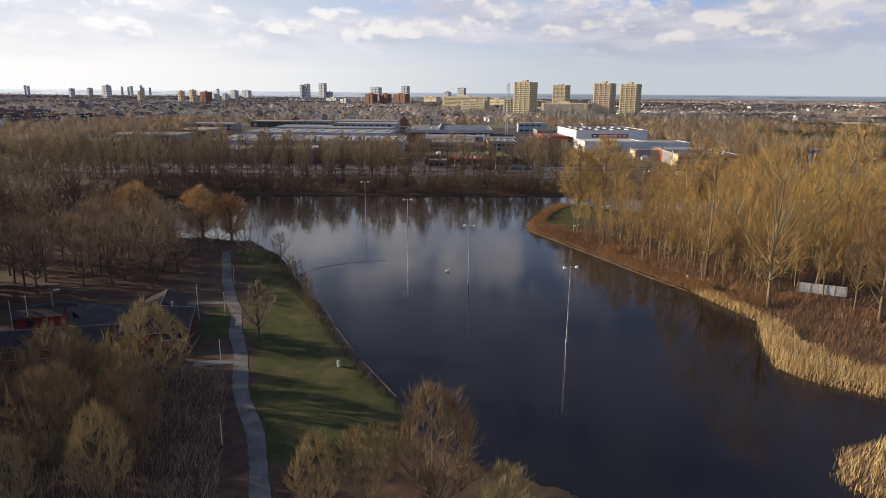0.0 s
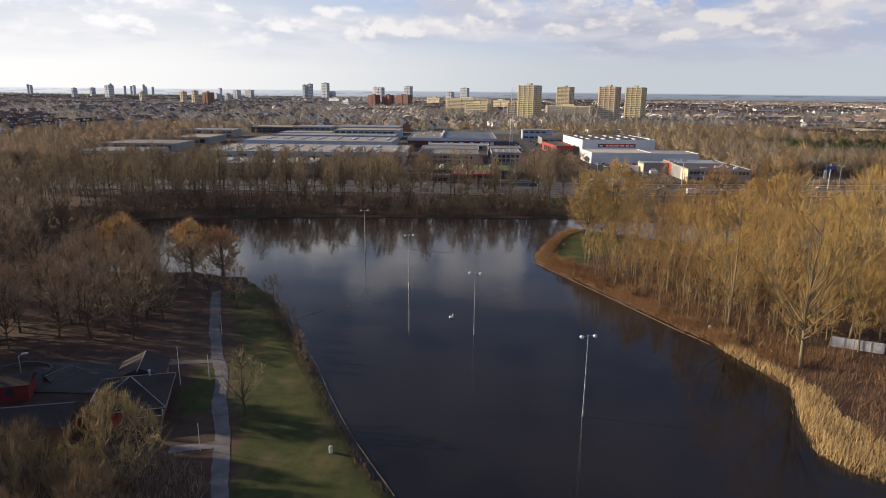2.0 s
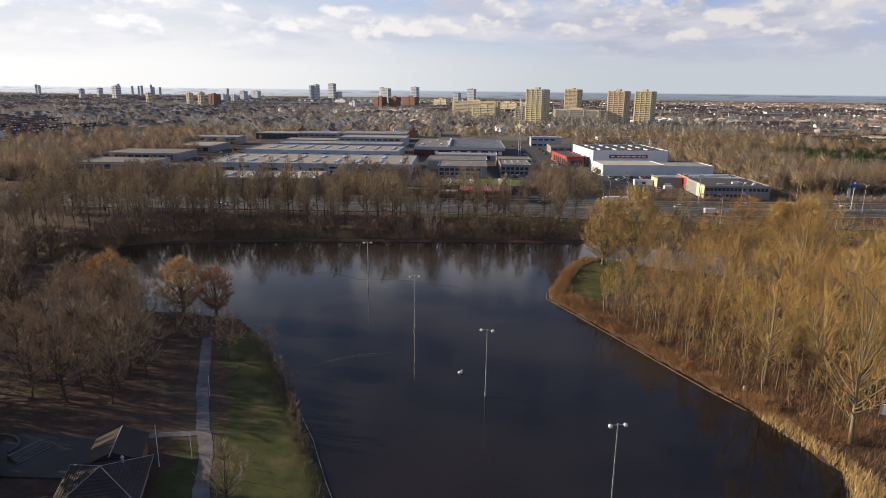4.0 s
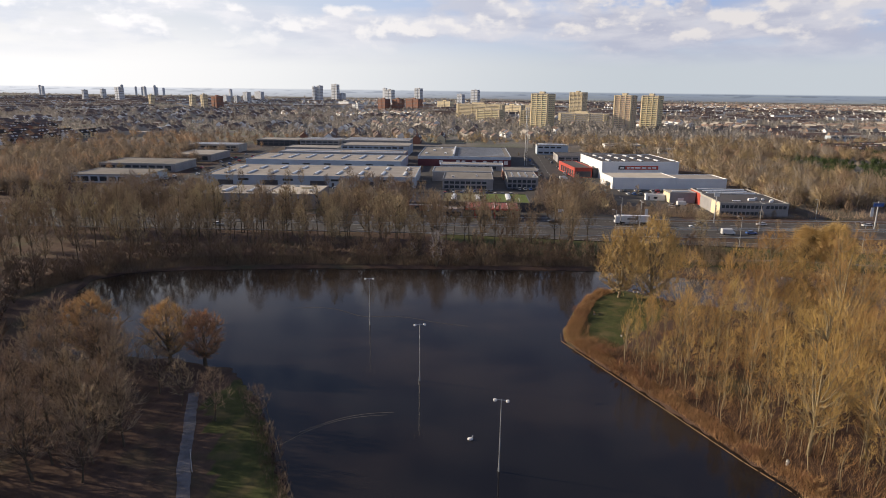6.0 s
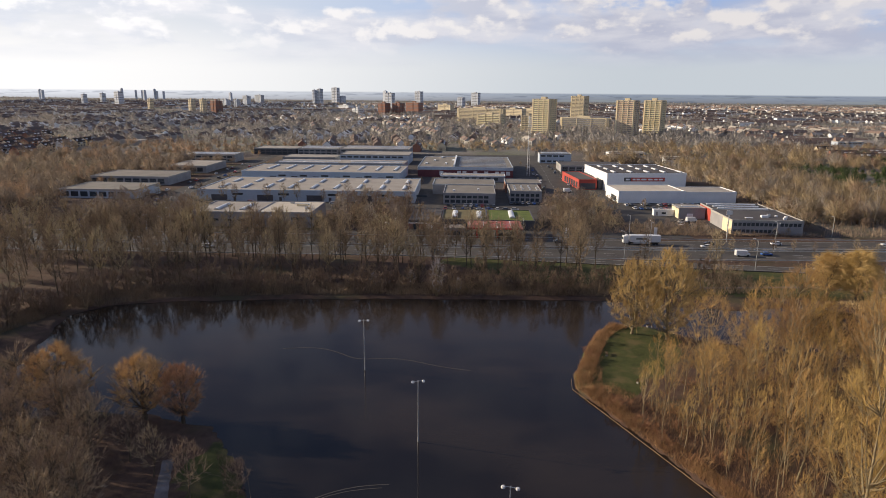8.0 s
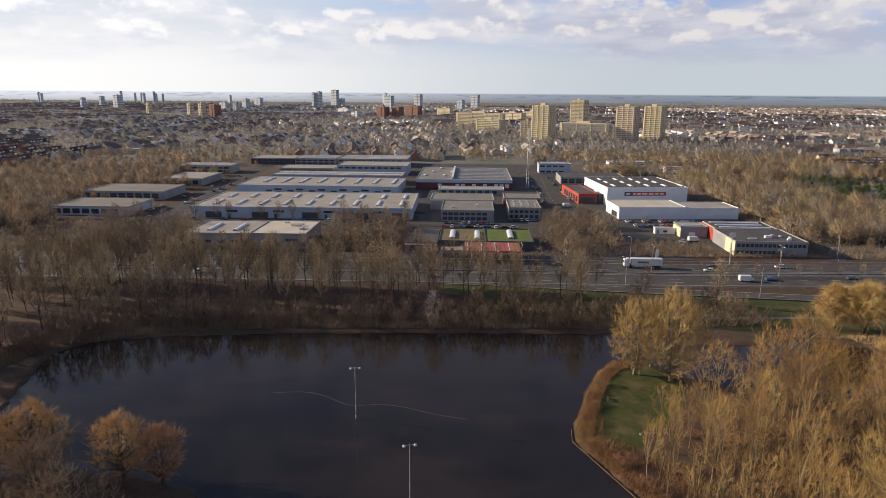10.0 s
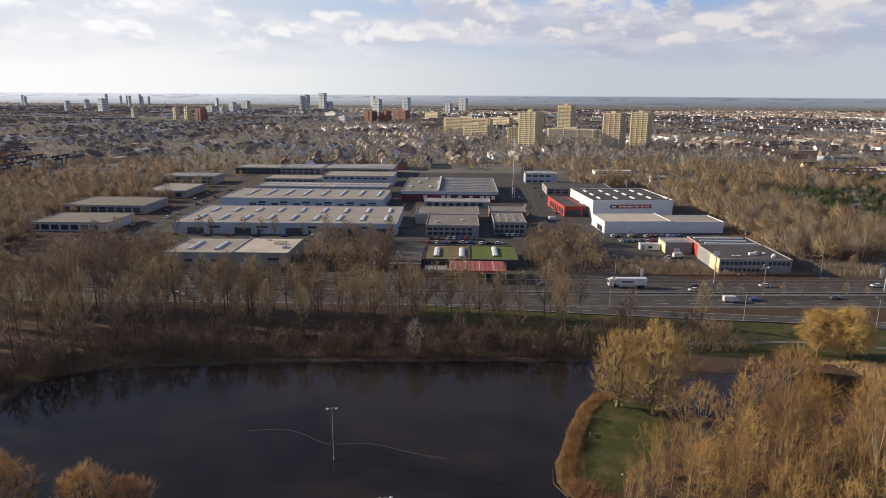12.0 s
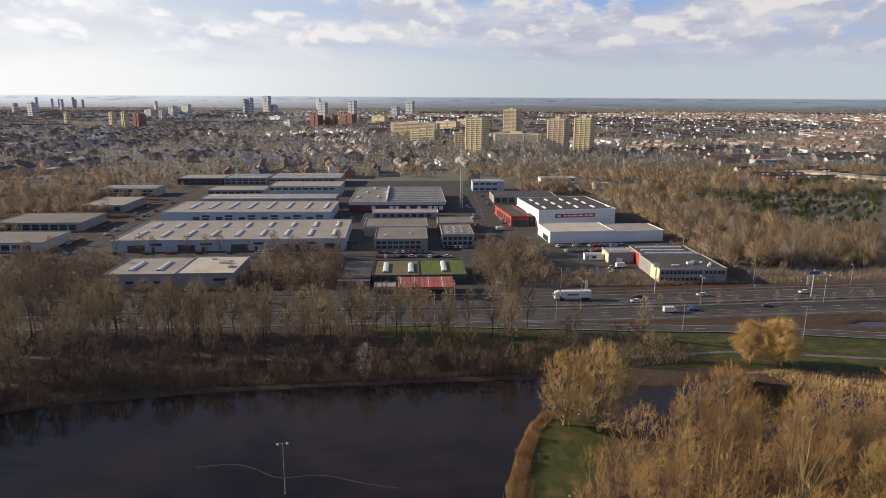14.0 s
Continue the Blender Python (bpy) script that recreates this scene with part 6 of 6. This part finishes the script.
def build_town():
    rng = random.Random(77)
    used, full, count = set(), set(), 0
    tall = [(o.matrix_basis.translation.x, o.matrix_basis.translation.y, 62 if "slab" in o.name else 34) for o in scene.objects if o.name.startswith("apartment")]
    g = np.random.default_rng(9)
    verts, faces, mats = [], [], []
    walls = [WHITE, TOWN_BRICK, CONCRETE, TILE_ROOF, ROOF_GREY, RED_ROOF]

    def terrace(x, y, a, L, w, r, flat):
        """One plain row of houses: walls and a gabled or flat roof."""
        D, H = 9.0, g.uniform(4.6, 6.4)
        ca, sa = math.cos(a), math.sin(a)
        c = len(verts)
        for u, v, z in ((-1, -1, 0), (1, -1, 0), (1, 1, 0), (-1, 1, 0), (-1, -1, H), (1, -1, H), (1, 1, H), (-1, 1, H), (-1, 0, H + 3.2), (1, 0, H + 3.2)):
            verts.append((x + ca * u * L / 2 - sa * v * D / 2, y + sa * u * L / 2 + ca * v * D / 2, z + 0.5))
        sides = [((0, 1, 5, 4), w), ((1, 2, 6, 5), w), ((2, 3, 7, 6), w), ((3, 0, 4, 7), w)]
        sides += [((4, 5, 6, 7), 4)] if flat else [((4, 5, 9, 8), r), ((6, 7, 8, 9), r), ((7, 4, 8), w), ((5, 6, 9), w)]
        for f, k in sides:
            faces.append([c + i for i in f])
            mats.append(k)
    # streets of terraces, quarter by quarter
    quarters = []
    for j in range(27):
        for i in range(-19, 20):
            y = 470 + 112 * j
            x = 152 * i + (60 if j % 2 else 0)
            if abs(x) < 0.78 * (y + 200):
                quarters.append((x + rng.uniform(-18, 18), y + rng.uniform(-14, 14)))
    for qx, qy in quarters:
        a = (0.15 if math.sin(qx / 330) + math.cos(qy / 290) > 0 else 1.72) + rng.uniform(-0.22, 0.22)
        w0, r0 = rng.choice((0, 1, 1, 2, 2)), rng.choice((3, 3, 5, 5))
        if rng.random() < 0.22:
            continue
        for v in (-42, -16, 10, 36):
            u = -66 + rng.uniform(0, 10)
            while u < 58:
                L = rng.uniform(11, 32)
                mid = u + L / 2
                u += L + rng.choice((3, 5, 14))
                x, y = qx + math.cos(a) * mid - math.sin(a) * v, qy + math.sin(a) * mid + math.cos(a) * v
                if rng.random() < (0.25 if y < 1700 else 0.45) or not clear_of_blocks(x, y) or (0 < x < 330 + 0.1 * y and y < (700 if x > 150 else 560)) or any((x - p) ** 2 + (y - q) ** 2 < d * d for p, q, d in tall):
                    continue
                for k in range(-4, 5):
                    for d in (-4, 0, 4):
                        full.add((round((x + math.cos(a) * k * L / 8 - math.sin(a) * d) / 4), round((y + math.sin(a) * k * L / 8 + math.cos(a) * d) / 4)))
                if y < 900 and count < 46:
                    count += 1
                    k = rng.randrange(3)
                    m = pose(x, y, 0.75, 0, 0, math.degrees(a))
                    if k in used:
                        copy_thing(TERRACES[k], m)
                    else:
                        used.add(k)
                        TERRACES[k].matrix_basis = m
                else:
                    terrace(x, y, a, L, w0 if rng.random() < 0.8 else 0, r0 if rng.random() < 0.85 else 4, rng.random() < 0.1)
    me = mesh_from("far_houses", verts, faces, None)
    for m in walls:
        me.materials.append(m)
    me.polygons.foreach_set("material_index", mats)
    tagged(new("far_houses", me), "countless small brick and white houses of the distant town", "houses", kind="stuff")

    def wood_stuff(name, label, places, leaf, blades, width, seed):
        g = np.random.default_rng(seed)
        p = np.array(places)
        n = len(p)
        h = np.where(g.random(n) < 0.68, g.uniform(7, 11, n), g.uniform(12, 17, n)) * p[:, 2]
        idx = np.repeat(np.arange(n), blades)
        m = len(idx)
        # twigs reach from the inside of each crown out to its uneven rounded skin, and take the light of that skin
        d = g.normal(size=(m, 3))
        d /= np.linalg.norm(d, axis=1, keepdims=True)
        d[:, 2] = np.abs(d[:, 2]) * 1.1 - 0.25
        squash = g.uniform(0.7, 1.15, n)[idx]
        reach = h[idx] * 0.40 * g.uniform(0.72, 1.12, m)
        mid = np.column_stack([p[idx, 0], p[idx, 1], h[idx] * 0.52])
        shape = np.column_stack([squash, squash, np.ones(m)])
        tip = mid + d * shape * reach[:, None]
        way = d + g.normal(size=(m, 3)) * 0.22 + np.array([0, 0, 0.55])
        base = tip - way * (h[idx] * g.uniform(0.16, 0.36, m))[:, None]
        v1, f1 = slivers(base, tip, width * (0.6 + 0.8 * g.random(m)) * (1 + p[idx, 1] / 1500), g)
        tri = v1.reshape(-1, 3, 3)
        inward = np.einsum("ij,ij->i", np.cross(tri[:, 1] - tri[:, 0], tri[:, 2] - tri[:, 0]), d) < 0
        tri[inward] = tri[inward][:, ::-1]
        skin = d + g.normal(size=(m, 3)) * 0.2 + np.array([0, 0, 0.25])
        foot = np.column_stack([p[:, :2], np.zeros(n)])
        v2, f2 = slivers(foot, foot + np.column_stack([g.normal(0, 0.4, (n, 2)), h * 0.9]), np.full(n, 0.5), g)
        me = mesh_from(name, np.concatenate([tri.reshape(-1, 3), v2]), f1 + [[i + len(v1) for i in f] for f in f2], FAR_TWIG[leaf])
        side = np.tile(np.array([[-0.6, -0.8, 0.1]]), (len(v2), 1))
        me.normals_split_custom_set_from_vertices((lambda k: k / np.linalg.norm(k, axis=1, keepdims=True))(np.concatenate([np.repeat(skin, 3, 0), side])).tolist())
        tagged(new(name, me), label, "woods", kind="stuff")

    taken = [(ob.matrix_basis.translation.x, ob.matrix_basis.translation.y) for ob in scene.objects if ob.name.startswith(("industrial_hall", "apartment"))]
    lists = collections.defaultdict(list)
    for _ in range(30000):
        y = 130 + 1600 * g.random() ** 1.2
        x = g.uniform(-0.76, 0.76) * (y + 210)
        if (-145 < x < 182 and y < 375) or (-150 < x < 120 and y < 500) or (-178 < x < -145 and y < 470):
            continue
        if any(a - 4 < x < a + 50 and b - 6 < y < b + 44 for a, b in taken if b < 700):
            continue
        if y < 250 and (-200 < x < 184 or abs(x) > 420) or y < 106 + 0.06 * (x - 150) and x > 0:
            continue
        wooded = 180 < x < 900 and y < 560 + 0.1 * x or 100 < x < 420 and y < 800
        park_like = math.sin(x / 160 + 2) + math.sin(y / 140 + 1) > 0.2
        if (round(x / 4), round(y / 4)) in full or not wooded and g.random() > ((0.75 if park_like else 0.45) if y < 620 else (0.75 if park_like else 0.45)):
            continue
        if 380 < x < 470 and 380 < y < 460 and g.random() < 0.6:
            k = "green"
        else:
            k = g.choice(["gold", "brown", "grey", "red"], p=[0.30, 0.42, 0.14, 0.14] if x > 180 else [0.15, 0.47, 0.28, 0.10] if x > -140 else [0.02, 0.40, 0.36, 0.22])
        # west of -140 twigs go umber, a darker colour standing in for shade
        if x < -140 and k in ("grey", "brown"):
            k = "umber"
        heath = 265 < x < 450 and 205 < y < 360
        if heath and g.random() < 0.25:
            continue
        if heath and g.random() < 0.5:
            k = "green"
        # past 560 m bare trees turn pale, in place of haze
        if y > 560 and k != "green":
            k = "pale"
        lists[k if y < 430 or k in ("green", "pale") else k + "_mid"].append((x, y, 0.8 if heath and k == "green" else 0.5 if heath else 1.0 if not wooded else 1.15))
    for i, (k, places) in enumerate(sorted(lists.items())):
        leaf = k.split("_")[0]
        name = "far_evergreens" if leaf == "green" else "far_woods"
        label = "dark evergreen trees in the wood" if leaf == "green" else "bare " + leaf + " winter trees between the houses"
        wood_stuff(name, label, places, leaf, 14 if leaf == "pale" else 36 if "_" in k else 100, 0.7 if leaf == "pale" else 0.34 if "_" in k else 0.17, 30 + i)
    far = []
    for _ in range(9000):
        y = 1400 + 3200 * g.random()
        x = g.uniform(-0.76, 0.76) * (y + 210)
        if math.sin(x / 260 + 2) + math.sin(y / 150 + 1) + g.normal() * 0.7 > -0.2:
            far.append((x, y, 1.1))
    # the same haze-pale twigs, out to the horizon
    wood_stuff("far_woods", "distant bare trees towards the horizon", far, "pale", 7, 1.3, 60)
    # skyline towers, their haze put into the concrete colour
    skyline = random.Random(4)
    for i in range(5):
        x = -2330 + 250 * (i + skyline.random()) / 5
        tower("office tower on the far skyline, paled for haze", x, 4300, skyline.uniform(6, 11), skyline.uniform(48, 76), -40, HAZED_CONCRETE, HAZED_CONCRETE, 0, "skyline towers", 14, balconies=False)
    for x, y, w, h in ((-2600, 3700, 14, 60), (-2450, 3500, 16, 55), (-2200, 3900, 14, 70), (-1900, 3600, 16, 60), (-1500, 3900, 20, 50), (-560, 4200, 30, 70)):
        tower("block on the far skyline, paled for haze", x, y, w, h, -40, HAZED_CONCRETE, HAZED_CONCRETE, 0, "skyline towers", 14, balconies=False)


RED_ROOF = material("red_clay_roof_tiles", (0.14, 0.10, 0.085), (0.21, 0.155, 0.13), 1.0, 0.9, 0.3, per_island=0.3)
TOWN_BRICK = material("weathered_town_brick", (0.23, 0.165, 0.13), (0.33, 0.25, 0.20), 1.0, 0.9, 0.2)
build_town()


# ---- scum lines on the water ----
def scum_line(points, width):
    m = bpy.data.materials.get("scum") or material("scum", (0.035, 0.032, 0.03), (0.07, 0.064, 0.06), 2.0, 0.7)
    line, verts, faces = strip(points, width, 0.012, 1.5)
    tagged(new("scum_line", mesh_from("scum_line", verts, faces, m)), "thin drifting line of foam on the lake", "foam", kind="stuff")


scum_line([(-22, -33), (-14, -31.5), (-8, -34), (-3, -39), (3, -37), (9, -37.5), (16, -41), (24, -43)], 0.30)
scum_line([(-4, -95), (1, -90), (6, -87.5), (11, -87)], 0.22)
scum_line([(-6, -99), (-2, -93), (4, -89), (10, -88)], 0.18)
